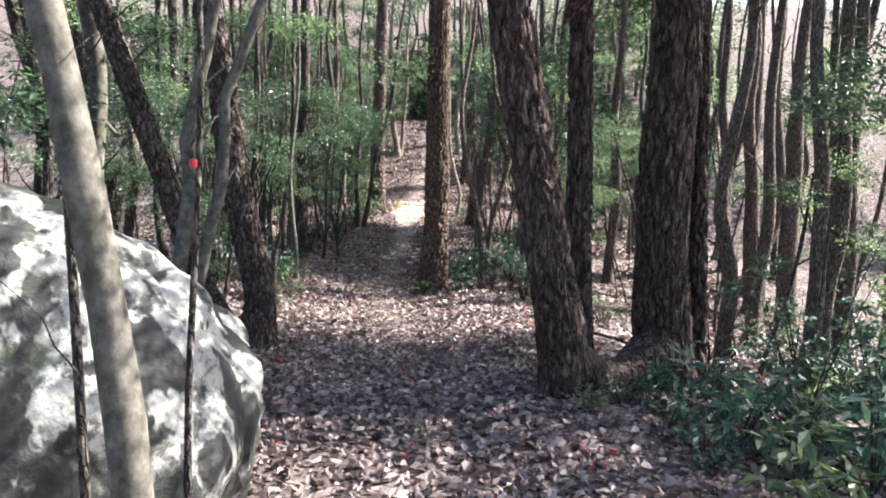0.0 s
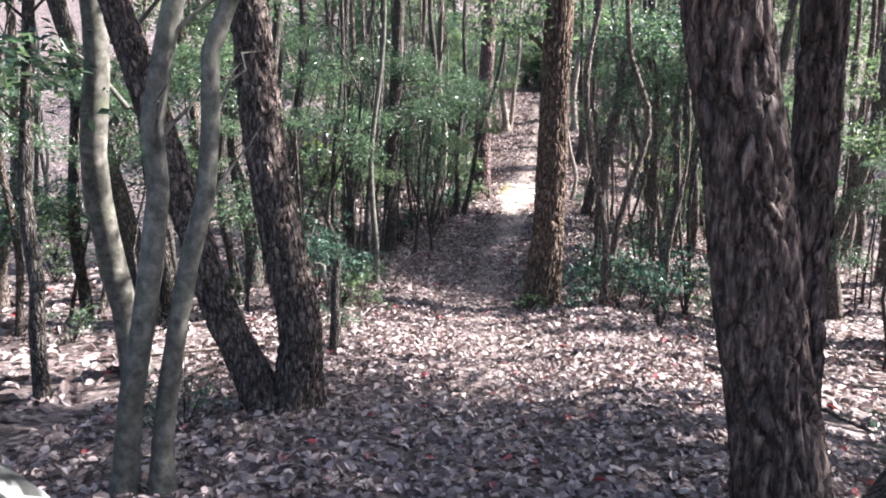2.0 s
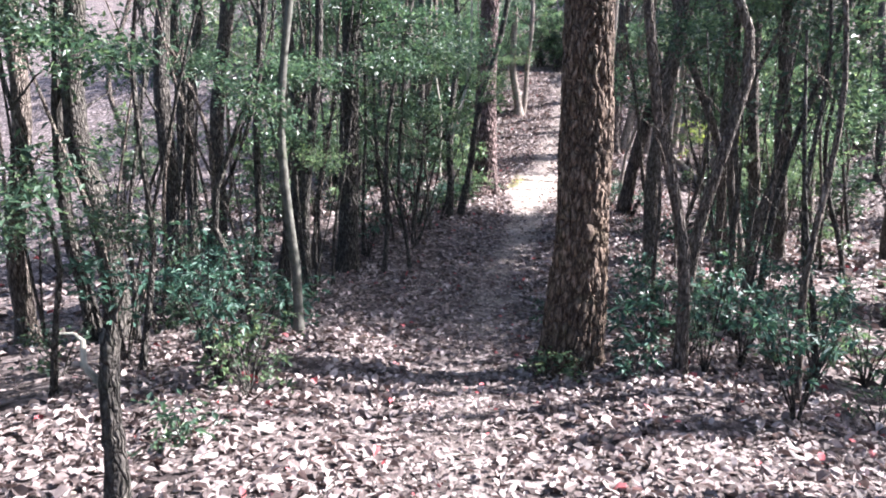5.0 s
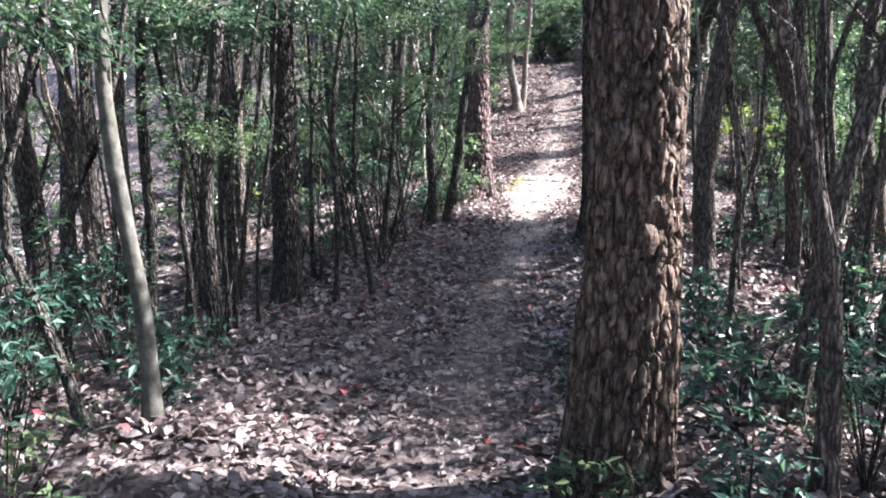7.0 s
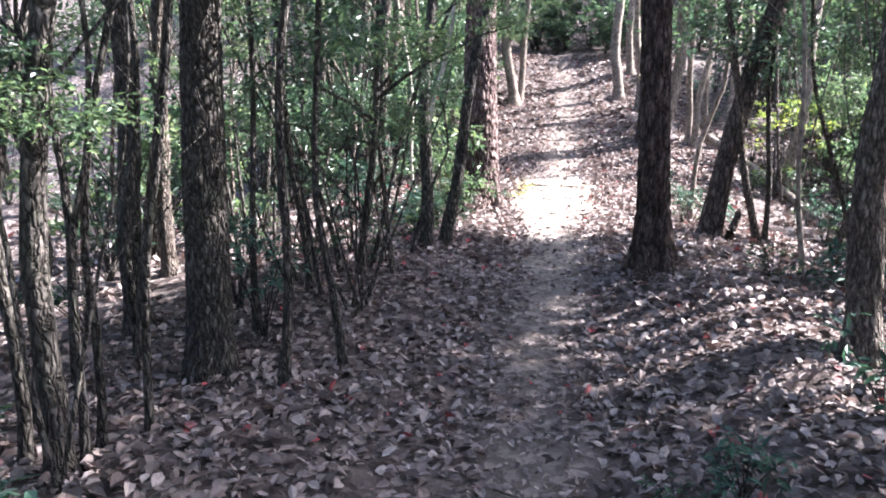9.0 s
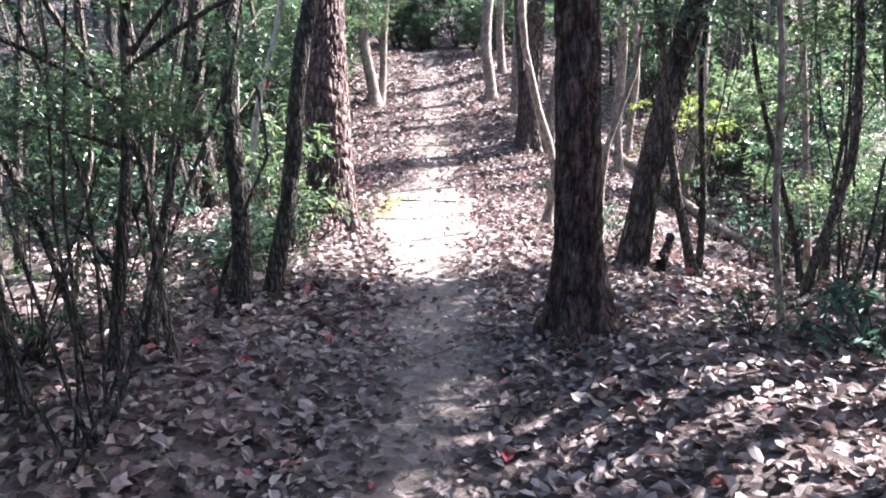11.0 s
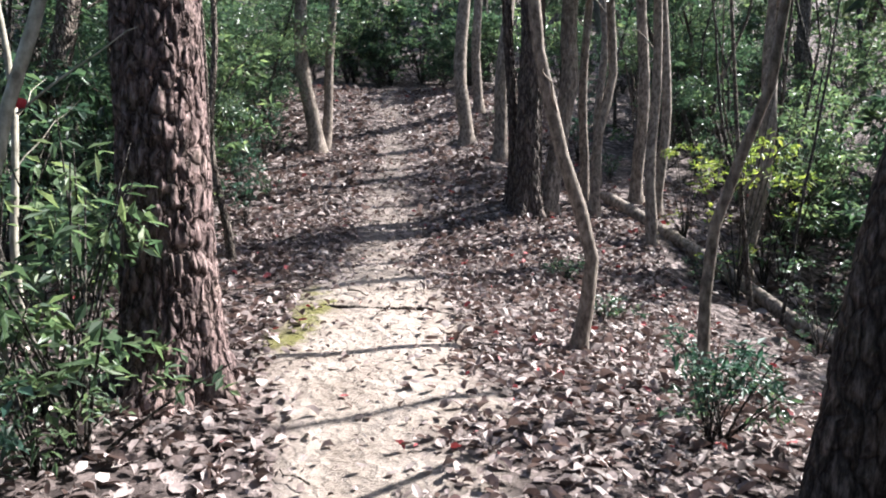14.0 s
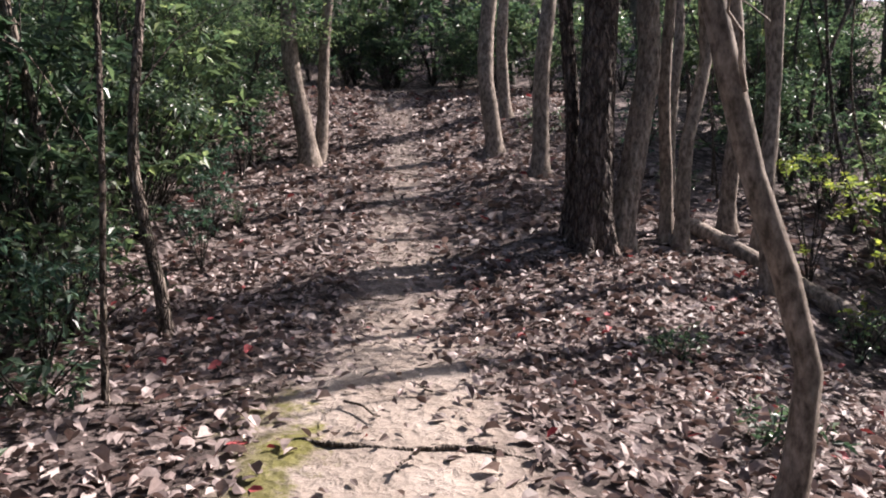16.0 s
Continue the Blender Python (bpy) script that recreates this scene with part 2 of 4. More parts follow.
# ---- ground ----
SCALE = 1.061
GY = [-8, 0, 5, 7, 10, 12.5, 14.5, 16.4, 18.4, 20.3, 22.3, 24, 27, 29, 32, 45, 90]
G_X = [.2, 0, -.3, -.5, -.9, -1.1, -1.15, -1.1, -1.02, -1.14, -1.12, -1.0, -.9, -1.0, -1., -1., -1.]          # middle of the path
G_MID = [.1, .12, -.07, -.35, -.5, -.6, -.57, -.25, -.03, .18, .42, .85, 1.7, 2.75, 3.45, 9.0, 22]
G_L1 = [.15, .15, -.08, -.32, -.4, -.45, -.45, -.1, .05, .22, .44, .8, 1.65, 2.8, 3.55, 9.0, 22]
G_L5 = [.0, .1, -.2, -.5, -.8, -.9, -.9, -.5, -.4, -.1, .2, .8, 1.7, 2.7, 3.6, 9.0, 22]
G_R1 = [.15, .15, .0, -.25, -.42, -.4, -.3, -.1, -.05, 0, .4, .95, 1.8, 2.8, 3.55, 9.0, 22]
G_R5 = [-.2, -.2, -.5, -.8, -.9, -1.0, -.9, -.5, -.7, -.8, -.55, .5, 1.7, 2.7, 3.55, 9.0, 22]
G_U = np.array([-25, -5, -1.3, -.35, .35, 1.3, 5, 25.0])


def path_x(y):
    return np.interp(np.asarray(y, float) / SCALE, GY, G_X) * SCALE


def ground(x, y):
    """The height of the ground."""
    x, y = np.asarray(x, float) / SCALE, np.asarray(y, float) / SCALE
    soft = lambda v: (np.interp(y - 0.5, GY, v) + 2 * np.interp(y, GY, v) + np.interp(y + 0.5, GY, v)) / 4
    u = np.clip(x - soft(G_X), -25, 25)
    low = 1.5 * (1 - np.clip((y - 22) / 10, 0, 1))
    l5, r5, mid = soft(G_L5), soft(G_R5), soft(G_MID)
    zs = np.stack([l5 - low, l5, soft(G_L1), mid, mid, soft(G_R1), r5, r5 - low], -1)
    k = np.clip(np.searchsorted(G_U, u, side="right") - 1, 0, 6)
    a = (u - G_U[k]) / (G_U[k + 1] - G_U[k])
    a = a * a * (3 - 2 * a) * 0.5 + a * 0.5
    z0 = np.take_along_axis(zs, k[..., None], -1)[..., 0]
    z1 = np.take_along_axis(zs, k[..., None] + 1, -1)[..., 0]
    return (z0 + (z1 - z0) * a) * SCALE


def roughness(x, y):
    return (smooth_noise(x * 1.4 + 9, y * 1.4 + 9, 5) - 0.5) * 0.07 + (smooth_noise(x * 5 + 3, y * 5 + 7, 6) - 0.5) * 0.025


def bare(x, y):
    """How far the path is trodden bare at a place."""
    u = np.abs(x - path_x(y)) + (smooth_noise(x * 3 + 5, y * 3 + 5, 8) - 0.5) * 0.4 + (smooth_noise(x * 11 + 5, y * 11 + 5, 9) - 0.5) * 0.22
    wide = np.interp(y, [12, 15.5, 17.5, 19.4, 20.4, 22.4, 23.6, 25.5, 31], [0.12, 0.16, 0.2, 0.24, 0.5, 0.48, 0.3, 0.2, 0.15])
    full = np.interp(y, [8, 13, 17, 19.5, 22.5, 24, 26, 32], [0.0, 0.18, 0.5, 1.0, 1.0, 0.65, 0.5, 0.3])
    return np.clip((wide - u) / 0.3 + 0.5, 0, 1) * full


def build_ground():
    far = np.array([0.4, 1, 2, 4, 8, 16, 40, 100, 300, 900, 2500])
    xs = np.concatenate([-11 - far[::-1], np.arange(-11, 11.01, 0.12), 11 + far])
    ys = np.concatenate([-6 - far[::-1], np.arange(-6, 38.01, 0.12), 38 + far])
    X, Y = np.meshgrid(xs, ys)
    Z = ground(X, Y) + roughness(X, Y) * (np.abs(X) < 15)
    co = np.stack([X, Y, Z], -1).reshape(-1, 3)
    nx, ny = len(xs), len(ys)
    i = (np.arange(ny - 1)[:, None] * nx + np.arange(nx - 1)[None]).ravel()
    me = mesh_np("ground", co, np.stack([i, i + 1, i + nx + 1, i + nx], 1), None, GROUND_MAT, True)
    at = me.attributes.new("bare", "FLOAT", "POINT")
    at.data.foreach_set("value", bare(X, Y).ravel().astype(np.float32))
    moss = np.exp(-(((X + 1.72) / 0.27) ** 2 + ((Y - 21.9) / 0.8) ** 2)) * 0.75 * (0.4 + smooth_noise(X * 6, Y * 6, 4))
    at = me.attributes.new("moss", "FLOAT", "POINT")
    at.data.foreach_set("value", np.clip(moss, 0, 1).ravel().astype(np.float32))
    tagged(new("ground", me), "brown forest floor under dry leaves with a bare earth path", "ground", kind="structure")


build_ground()


# ---- leaf litter ----
def litter_patch(rng, x, y, size):
    """Curled dry leaves lying at the given places."""
    k = len(x)
    L = size * (0.4 + 1.15 * rng.rand(k) ** 1.2)
    W = L * (0.38 + 0.3 * rng.rand(k))
    curl = (rng.rand(k) - 0.25) * 0.85 * W
    arch = (rng.rand(k) - 0.35) * 0.3 * L
    lx = np.array([-.5, -.2, -.2, -.2, .18, .18, .18, .5])[None] * L[:, None]
    ly = np.array([0, -.5, 0, .5, -.42, 0, .42, 0])[None] * W[:, None]
    lz = np.array([0, 1, 0, 1, 1, 0, 1, 0])[None] * curl[:, None] + np.array([0, .8, .8, .8, .9, .9, .9, 0.1])[None] * arch[:, None]
    az, tilt, til2 = rng.rand(k) * 2 * np.pi, rng.randn(k) * 0.36, rng.randn(k) * 0.42
    ct, st = np.cos(tilt)[:, None], np.sin(tilt)[:, None]
    lx, lz = lx * ct - lz * st, lx * st + lz * ct
    ct, st = np.cos(til2)[:, None], np.sin(til2)[:, None]
    ly, lz = ly * ct - lz * st, ly * st + lz * ct
    ca, sa = np.cos(az)[:, None], np.sin(az)[:, None]
    X, Y = x[:, None] + lx * ca - ly * sa, y[:, None] + lx * sa + ly * ca
    z0 = ground(x, y) + roughness(x, y) + 0.006 + 0.028 * rng.rand(k) ** 2
    Z = z0[:, None] + lz - np.minimum(lz.min(1), 0)[:, None] * 0.7
    return np.stack([X, Y, Z], -1).reshape(-1, 3)


def build_litter():
    rng = np.random.RandomState(3)
    zones = [((-3.0, 3.0), (1.8, 12.0), 580, 0.064), ((-3.0, 3.0), (12.0, 25.0), 580, 0.064), ((-3.0, 3.0), (25.0, 32.0), 200, 0.085),
             ((-8.0, -3.2), (4.0, 27.0), 75, 0.11), ((3.2, 8.0), (3.0, 27.0), 85, 0.11)]
    out = []
    for (u0, u1), (y0, y1), dens, size in zones:
        k = int((u1 - u0) * (y1 - y0) * dens)
        y = y0 + rng.rand(k) * (y1 - y0)
        x = path_x(y) + u0 + rng.rand(k) * (u1 - u0)
        clump = smooth_noise(x * 2.2 + 20, y * 2.2 + 20, 12)
        keep = rng.rand(k) < (1 - 0.86 * bare(x, y)) * (0.55 + 0.9 * clump)
        trodden = np.exp(-((x - path_x(y)) / 0.3) ** 2) * (y > 8)
        s = size * (1 - 0.4 * trodden[keep])
        out.append(litter_patch(rng, x[keep], y[keep], s))
    co = np.concatenate(out)
    b = np.arange(len(co) // 8)[:, None] * 8
    tris = np.concatenate([b + t for t in ([0, 1, 2], [0, 2, 3], [4, 7, 5], [5, 7, 6])])
    quads = np.concatenate([b + q for q in ([1, 4, 5, 2], [2, 5, 6, 3])])
    tagged(new("leaf_litter", mesh_np("leaf_litter", co, quads, tris, LITTER)), "dry curled brown leaves scattered over the path", "fallen leaves", kind="stuff")


build_litter()


# ---- trees ----
def tube(path, radii, sides=7):
    """Rings along a path of points, closed at the end: vertices and quads."""
    path, radii = np.asarray(path, float), np.asarray(radii, float)
    d = np.gradient(path, axis=0)
    d /= np.linalg.norm(d, axis=1)[:, None] + 1e-9
    ref = np.where(np.abs(d[:, 2:3]) > 0.9, np.array([[1.0, 0, 0]]), np.array([[0, 0, 1.0]]))
    a = np.cross(d, ref)
    a /= np.linalg.norm(a, axis=1)[:, None] + 1e-9
    b = np.cross(d, a)
    th = np.linspace(0, 2 * np.pi, sides, endpoint=False)
    co = path[:, None] + radii[:, None, None] * (np.cos(th)[None, :, None] * a[:, None] + np.sin(th)[None, :, None] * b[:, None])
    n = len(path)
    i, j = np.meshgrid(np.arange(n - 1), np.arange(sides), indexing="ij")
    k = (j + 1) % sides
    q = np.stack([i * sides + j, i * sides + k, (i + 1) * sides + k, (i + 1) * sides + j], -1).reshape(-1, 4)
    return co.reshape(-1, 3), q


def spine(z, lean, height):
    """Sideways offset of a stem at heights z, from its offsets at 1, 2 and 4 m or from pairs of height and offset."""
    if isinstance(lean[0], tuple):
        zs = np.array([-0.3, 0] + [p[0] for p in lean])
        xs = np.array([0, 0] + [p[1] for p in lean])
        return sum(np.interp(z + s, zs, xs) - np.interp(s, zs, xs) for s in (-0.16, -0.08, 0, 0.08, 0.16)) / 5
    a, b, c = lean
    zs, xs = np.array([-0.3, 0, 1, 2, 4, max(height, 4.5)]), np.array([0, 0, a, b, c, c + (c - b) * 0.25 * (max(height, 4.5) - 4) ** 0.7])
    return sum(np.interp(z + s, zs, xs) for s in (-0.3, -0.15, 0, 0.15, 0.3)) / 5 - sum(np.interp(s, zs, xs) for s in (-0.3, -0.15, 0, 0.15, 0.3)) / 5


def thin_stem(r, lean, height, rng, wobble=0.02, sides=9):
    z = np.concatenate([[-0.12, 0.0, 0.12], np.linspace(0.3, height, max(6, int(height * 3)))])
    x = spine(z, lean, height) + wobble * np.sin(z * (1.5 + rng.rand()) + rng.rand() * 6) * np.clip(z, 0, 1)
    y = wobble * 1.5 * np.sin(z * (1.1 + rng.rand()) + rng.rand() * 6) * np.clip(z, 0, 1)
    rad = r * (1 - 0.6 * np.clip(z / height, 0, 1)) * (1 + 0.5 * np.exp(-np.maximum(z, 0) / 0.12)) * (1 + 0.06 * np.sin(z * 9 + rng.rand() * 6))
    return tube(np.stack([x, y, z], -1), rad, sides)


def furrowed_stem(r, lean, height, seed, cell=0.045, tall=0.13, depth=0.026, flare=0.55, lobes=5, upto=3.6):
    """A thick trunk whose bark stands in long plates between furrows, with root flare."""
    rng = np.random.RandomState(seed)
    nt = int(np.clip(2 * np.pi * r / 0.0125, 36, 140))
    z = np.concatenate([np.arange(-0.2, upto, 0.02), np.linspace(upto + 0.1, height, 16)])
    th = np.linspace(0, 2 * np.pi, nt, endpoint=False)
    T, Z = np.meshgrid(th, z)
    cols = max(8, int(round(2 * np.pi * r / cell)))
    px, pz = rng.rand(cols, 256), rng.rand(cols, 256)
    warp = (smooth_noise(T / (2 * np.pi) * 12, Z * 5 + 7, seed + 1, 12) - 0.5)
    U = T / (2 * np.pi) * cols + warp * 1.6
    V = Z / tall + 20 + (smooth_noise(T / (2 * np.pi) * 9, Z * 3 + 3, seed + 2, 9) - 0.5) * 1.2
    iu, iv = np.floor(U).astype(int), np.floor(V).astype(int)
    f1, f2 = np.full(U.shape, 9.0), np.full(U.shape, 9.0)
    for a in (-1, 0, 1):
        for b in (-1, 0, 1):
            cu, cv = np.mod(iu + a, cols), np.mod(iv + b, 256)
            d = np.hypot(iu + a + px[cu, cv] - U, (iv + b + pz[cu, cv] - V) * 0.8)
            f2 = np.minimum(f2, np.maximum(f1, d))
            f1 = np.minimum(f1, d)
    edge = np.clip((f2 - f1 - 0.03) / 0.26, 0, 1)
    plate = edge * (2 - edge) * (0.75 + 0.5 * smooth_noise(U * 0.9 + 3, V * 0.9, seed + 5))
    fine = smooth_noise(T / (2 * np.pi) * 60, Z * 40 + 5, seed + 3, 60)
    lump = smooth_noise(T / (2 * np.pi) * 6, Z * 1.6 + 9, seed + 4, 6) - 0.5
    base = np.exp(-np.maximum(Z, 0) / 0.22)
    root = 0.5 + 0.5 * np.cos(lobes * T + rng.rand() * 6 + 0.8 * np.sin(T * 2))
    taper = 1 - 0.5 * np.clip(Z / height, 0, 1) ** 0.9
    R = r * taper * (1 + 0.14 * lump + flare * base * (0.35 + 0.65 * root)) + depth * (plate - 0.6) + 0.006 * (fine - 0.5)
    co = np.stack([spine(Z, lean, height) + R * np.cos(T), R * np.sin(T) + 0.03 * np.sin(Z * 1.3 + seed), Z], -1).reshape(-1, 3)
    n = len(z)
    i, j = np.meshgrid(np.arange(n - 1), np.arange(nt), indexing="ij")
    k = (j + 1) % nt
    return co, np.stack([i * nt + j, i * nt + k, (i + 1) * nt + k, (i + 1) * nt + j], -1).reshape(-1, 4)


def leaf_cloud(seed, n_twigs, per_twig, radii, size, droop=0.15, wide=0.42):
    """Leaves along twigs that fill an uneven ellipsoid: vertices and triangles, with the twigs' lines."""
    rng = np.random.RandomState(seed)
    v = rng.randn(n_twigs, 3)
    v /= np.linalg.norm(v, axis=1)[:, None]
    tips = v * (0.45 + 0.6 * rng.rand(n_twigs, 1)) * np.array(radii)
    root = tips * 0.45 + rng.randn(n_twigs, 3) * np.array(radii) * 0.12
    s = rng.rand(n_twigs, per_twig, 1)
    pos = root[:, None] * (1 - s) + tips[:, None] * s + rng.randn(n_twigs, per_twig, 3) * 0.11 * np.array(radii) * np.array([1, 1, 0.6])
    pos = pos.reshape(-1, 3)
    k = len(pos)
    L = size * (0.6 + 0.7 * rng.rand(k))
    ax = np.repeat(tips - root, per_twig, 0)
    ax /= np.linalg.norm(ax, axis=1)[:, None] + 1e-6
    d = ax * 0.6 + rng.randn(k, 3) * 0.7
    d[:, 2] = d[:, 2] * 0.55 - droop
    d /= np.linalg.norm(d, axis=1)[:, None]
    nrm = np.array([0, 0, 1.0]) + rng.randn(k, 3) * 0.45
    side = np.cross(d, nrm)
    side /= np.linalg.norm(side, axis=1)[:, None] + 1e-6
    up = np.cross(side, d)
    w = L * wide * (0.8 + 0.4 * rng.rand(k))
    mid = pos + d * (L * 0.45)[:, None]
    lift = up * (w * 0.25)[:, None]
    co = np.stack([pos, mid - side * (w / 2)[:, None] + lift, pos + d * L[:, None], mid + side * (w / 2)[:, None] + lift], 1).reshape(-1, 3)
    b = np.arange(k)[:, None] * 4
    return co, np.concatenate([b + [0, 1, 2], b + [0, 2, 3]]), root, tips


def cloud_mesh(name, mat, *args, **kw):
    co, tris, root, tips = leaf_cloud(*args, **kw)
    return mesh_np(name, co, [], tris, mat)


CANOPY = [cloud_mesh("canopy", LEAF_DARK if s % 3 else LEAF_LIGHT, 40 + s, 44, 26, (2.2, 2.2, 1.3), 0.17) for s in range(5)]
SPRAY = [cloud_mesh("spray", LEAF_LIGHT if s % 3 == 2 else LEAF_DARK, 60 + s, 46, 18, (0.95, 0.95, 0.42), 0.085) for s in range(6)]
FAR_SPRAY = [cloud_mesh("far_spray", LEAF_LIGHT if s % 2 else LEAF_DARK, 80 + s, 40, 14, (1.4, 1.4, 0.85), 0.15) for s in range(4)]
LIT = [(-1.5, 3.0, 0.4), (0.3, 9.9, 1.0), (1.9, 9.6, 1.0), (3.3, 10.4, 1.2), (-4.8, 8.6, 0.3), (-2.9, 11.0, 0.35), (-1.0, 11.2, 0.3), (0.4, 12.2, 0.5), (0.2, 16.2, 0.5), (1.2, 15.6, 0.8), (0.8, 25.0, 1.0), (0.4, 28.0, 0.9), (3.5, 14.5, 1.5), (3.0, 17.5, 1.2), (2.2, 12.8, 0.8), (-7.2, 12.8, 2.3), (-6.0, 17.0, 1.6),
       (-3.4, 19.8, 1.0), (-2.6, 20.1, 0.8), (-0.9, 21.3, 1.4), (0.9, 21.3, 1.2), (1.2, 19.2, 0.6), (1.9, 24.6, 1.5), (0.1, 23.3, 0.5), (-1.0, 25.8, 0.5), (-1.3, 28.6, 1.2), (-1.0, 31.0, 1.2), (-7.0, 20.0, 2.5), (5.0, 20.0, 2.5), (5.0, 11.0, 2.5), (5.5, 25.0, 2.0), (8.0, 13.0, 2.5), (9.0, 19.0, 2.5)]        # sunny openings: x, y, radius


def shades_opening(x, y, z, r):
    """Whether a crown there would keep the sun off one of the openings."""
    for lx, ly, lr in LIT:
        h = (z - float(ground(lx, ly))) / SUN_DIR.z
        if math.hypot(x - SUN_DIR.x * h - lx, y - SUN_DIR.y * h - ly) < lr + r * 0.8:
            return True
    return False


def branch_to(parent, start, end, r, mat, rng, name="branch"):
    s, e = np.array(start, float), np.array(end, float)
    f = np.linspace(0, 1, 6)[:, None]
    p = s + (e - s) * f + np.array([0, 0, 1]) * (np.sin(f * np.pi) * 0.08 * np.linalg.norm(e - s)) + rng.randn(6, 3) * 0.03 * f
    co, q = tube(p, r * (1 - 0.75 * f[:, 0]), 5)
    return part(name, mesh_np(name, co, q, None, mat, True), parent)


def add_foliage(tree, rng, mat, x, y, z0, lean, height, r, sprays=0, low=1.6, high=4.5, canopy=True, reach=1.0, meshes=None, crowns=1):
    for k in range(sprays):
        h = low + (high - low) * rng.rand()
        a = rng.rand() * 2 * math.pi
        d = reach * (0.5 + 0.7 * rng.rand())
        sx = float(spine(np.array(h), lean, height))
        end = (sx + d * math.cos(a), d * math.sin(a), h + 0.3 * rng.rand())
        if abs(x + end[0] - float(path_x(y + end[1]))) < 1.5 and h < 3.6:
            continue
        if shades_opening(x + end[0], y + end[1], z0 + end[2], 0.75):
            continue
        branch_to(tree, (sx, 0, h - 0.35), end, max(0.008, r * 0.18), mat, rng)
        f = part("foliage", (meshes or SPRAY)[rng.randint(len(meshes or SPRAY))], tree)
        f.matrix_local = pose(*end, rng.randn() * 8, rng.randn() * 8, rng.rand() * 360) @ Matrix.Scale(0.75 + 0.5 * rng.rand(), 4)
    if canopy:
        top = float(spine(np.array(height), lean, height))
        for k in range(crowns):
            cx, cy, cz, s = top + rng.randn() * 0.8, rng.randn() * 0.8, height + 0.2 + 0.9 * k, 0.8 + 0.35 * rng.rand()
            if shades_opening(x + cx, y + cy, z0 + cz, 1.8 * s):
                continue
            branch_to(tree, (top, 0, height - 0.4), (cx, cy, cz), 0.03, mat, rng, "limb")
            c = part("crown", CANOPY[rng.randint(len(CANOPY))], tree)
            c.matrix_local = pose(cx, cy, cz, 0, 0, rng.rand() * 360) @ Matrix.Scale(s, 4)


def tree_at(x, y, name="tree", sink=0.04):
    e = new(name)
    e.empty_display_size = 0.2
    e.location = (x, y, float(ground(x, y)) + float(roughness(np.array(x), np.array(y))) - sink)
    return e


# thick trees along the path: x, y, radius, offsets at 1, 2 and 4 m
def big_tree(x, y, r, lean, height, mat, label, seed, sprays=0, low=2.6, cell=0.04, depth=0.025, flare=0.5, reach=1.2, lobes=5, canopy=True, tall=0.13):
    rng = np.random.RandomState(seed)
    t = tree_at(x, y)
    co, q = furrowed_stem(r, lean, height, seed, cell, tall, depth, flare, lobes)
    part("trunk", mesh_np("trunk", co, q, None, mat, True), t)
    add_foliage(t, rng, mat, x, y, t.location.z, lean, height, r, sprays, low, 4.5, canopy, reach)
    return tagged(t, label, "tree")


def clump_tree():
    """Three furrowed stems and a thin one out of one root."""
    t = tree_at(1.3, 5.75)
    for i, (x, y, r, lean, s) in enumerate([(-0.35, -0.3, 0.185, (-0.17, -0.38, -0.8), 11), (-0.15, 0.3, 0.11, (-0.06, -0.1, -0.2), 12),
                                            (0.6, 0.35, 0.235, (-0.1, -0.13, -0.08), 13), (0.98, 0.6, 0.07, (-0.08, -0.16, -0.25), 14)]):
        co, q = furrowed_stem(r, lean, 8.0, s, 0.068, 0.26, 0.034, 0.5, 4)
        part("stem", mesh_np("stem", co + [x, y, -0.02], q, None, BARK_RED, True), t)
    f = np.linspace(0, 1, 9)
    p = np.stack([-0.4 + 0.95 * f, -0.28 + 0.6 * f, 0.3 - 0.17 * np.sin(f * np.pi)], -1)
    co, q = tube(p, 0.19 + 0.05 * np.cos(f * 2 * np.pi), 16)
    part("root_saddle", mesh_np("root_saddle", co, q, None, BARK_RED, True), t)
    rng = np.random.RandomState(15)
    add_foliage(t, rng, BARK_RED, 1.3, 5.75, t.location.z, (-0.1, -0.2, -0.3), 8.0, 0.2, 2, 3.4, 4.5, True, 1.3)
    # boughs added above the view so their leaves shade the boulder
    for k, end in enumerate([(0.05, -1.9, 3.35), (-0.35, -2.5, 3.5), (0.6, -1.3, 3.6)]):
        branch_to(t, (-0.5, -0.2, 2.9), end, 0.025, BARK_RED, rng)
        f = part("foliage", SPRAY[k], t)
        f.matrix_local = pose(*end, 0, 0, 70 * k) @ Matrix.Scale(0.85, 4)
    tagged(t, "dark furrowed multi-stemmed tree beside the path", "tree")


def twin_tree():
    t = tree_at(-2.1, 7.4)
    for x, y, r, lean, s in [(-0.12, -0.06, 0.135, ((0.25, -0.08), (0.8, -0.38), (1.6, -0.62), (2.7, -1.02), (4.0, -1.5), (8.0, -2.4)), 21), (0.07, 0.06, 0.168, ((0.3, 0.06), (0.7, 0.07), (1.5, -0.12), (2.1, -0.24), (2.7, -0.31), (4.0, -0.55), (8.0, -1.0)), 22)]:
        co, q = furrowed_stem(r, lean, 7.5, s, 0.042, 0.12, 0.026, 0.55, 4)
        part("stem", mesh_np("stem", co + [x, y, -0.02], q, None, BARK_PURPLE, True), t)
    rng = np.random.RandomState(23)
    add_foliage(t, rng, BARK_OAK, -2.1, 7.4, t.location.z, (-0.1, -0.4, -0.9), 7.5, 0.15, 0, 3.2, 4.6, True, 1.2)
    tagged(t, "rough-barked tree with two leaning stems from one base", "tree")


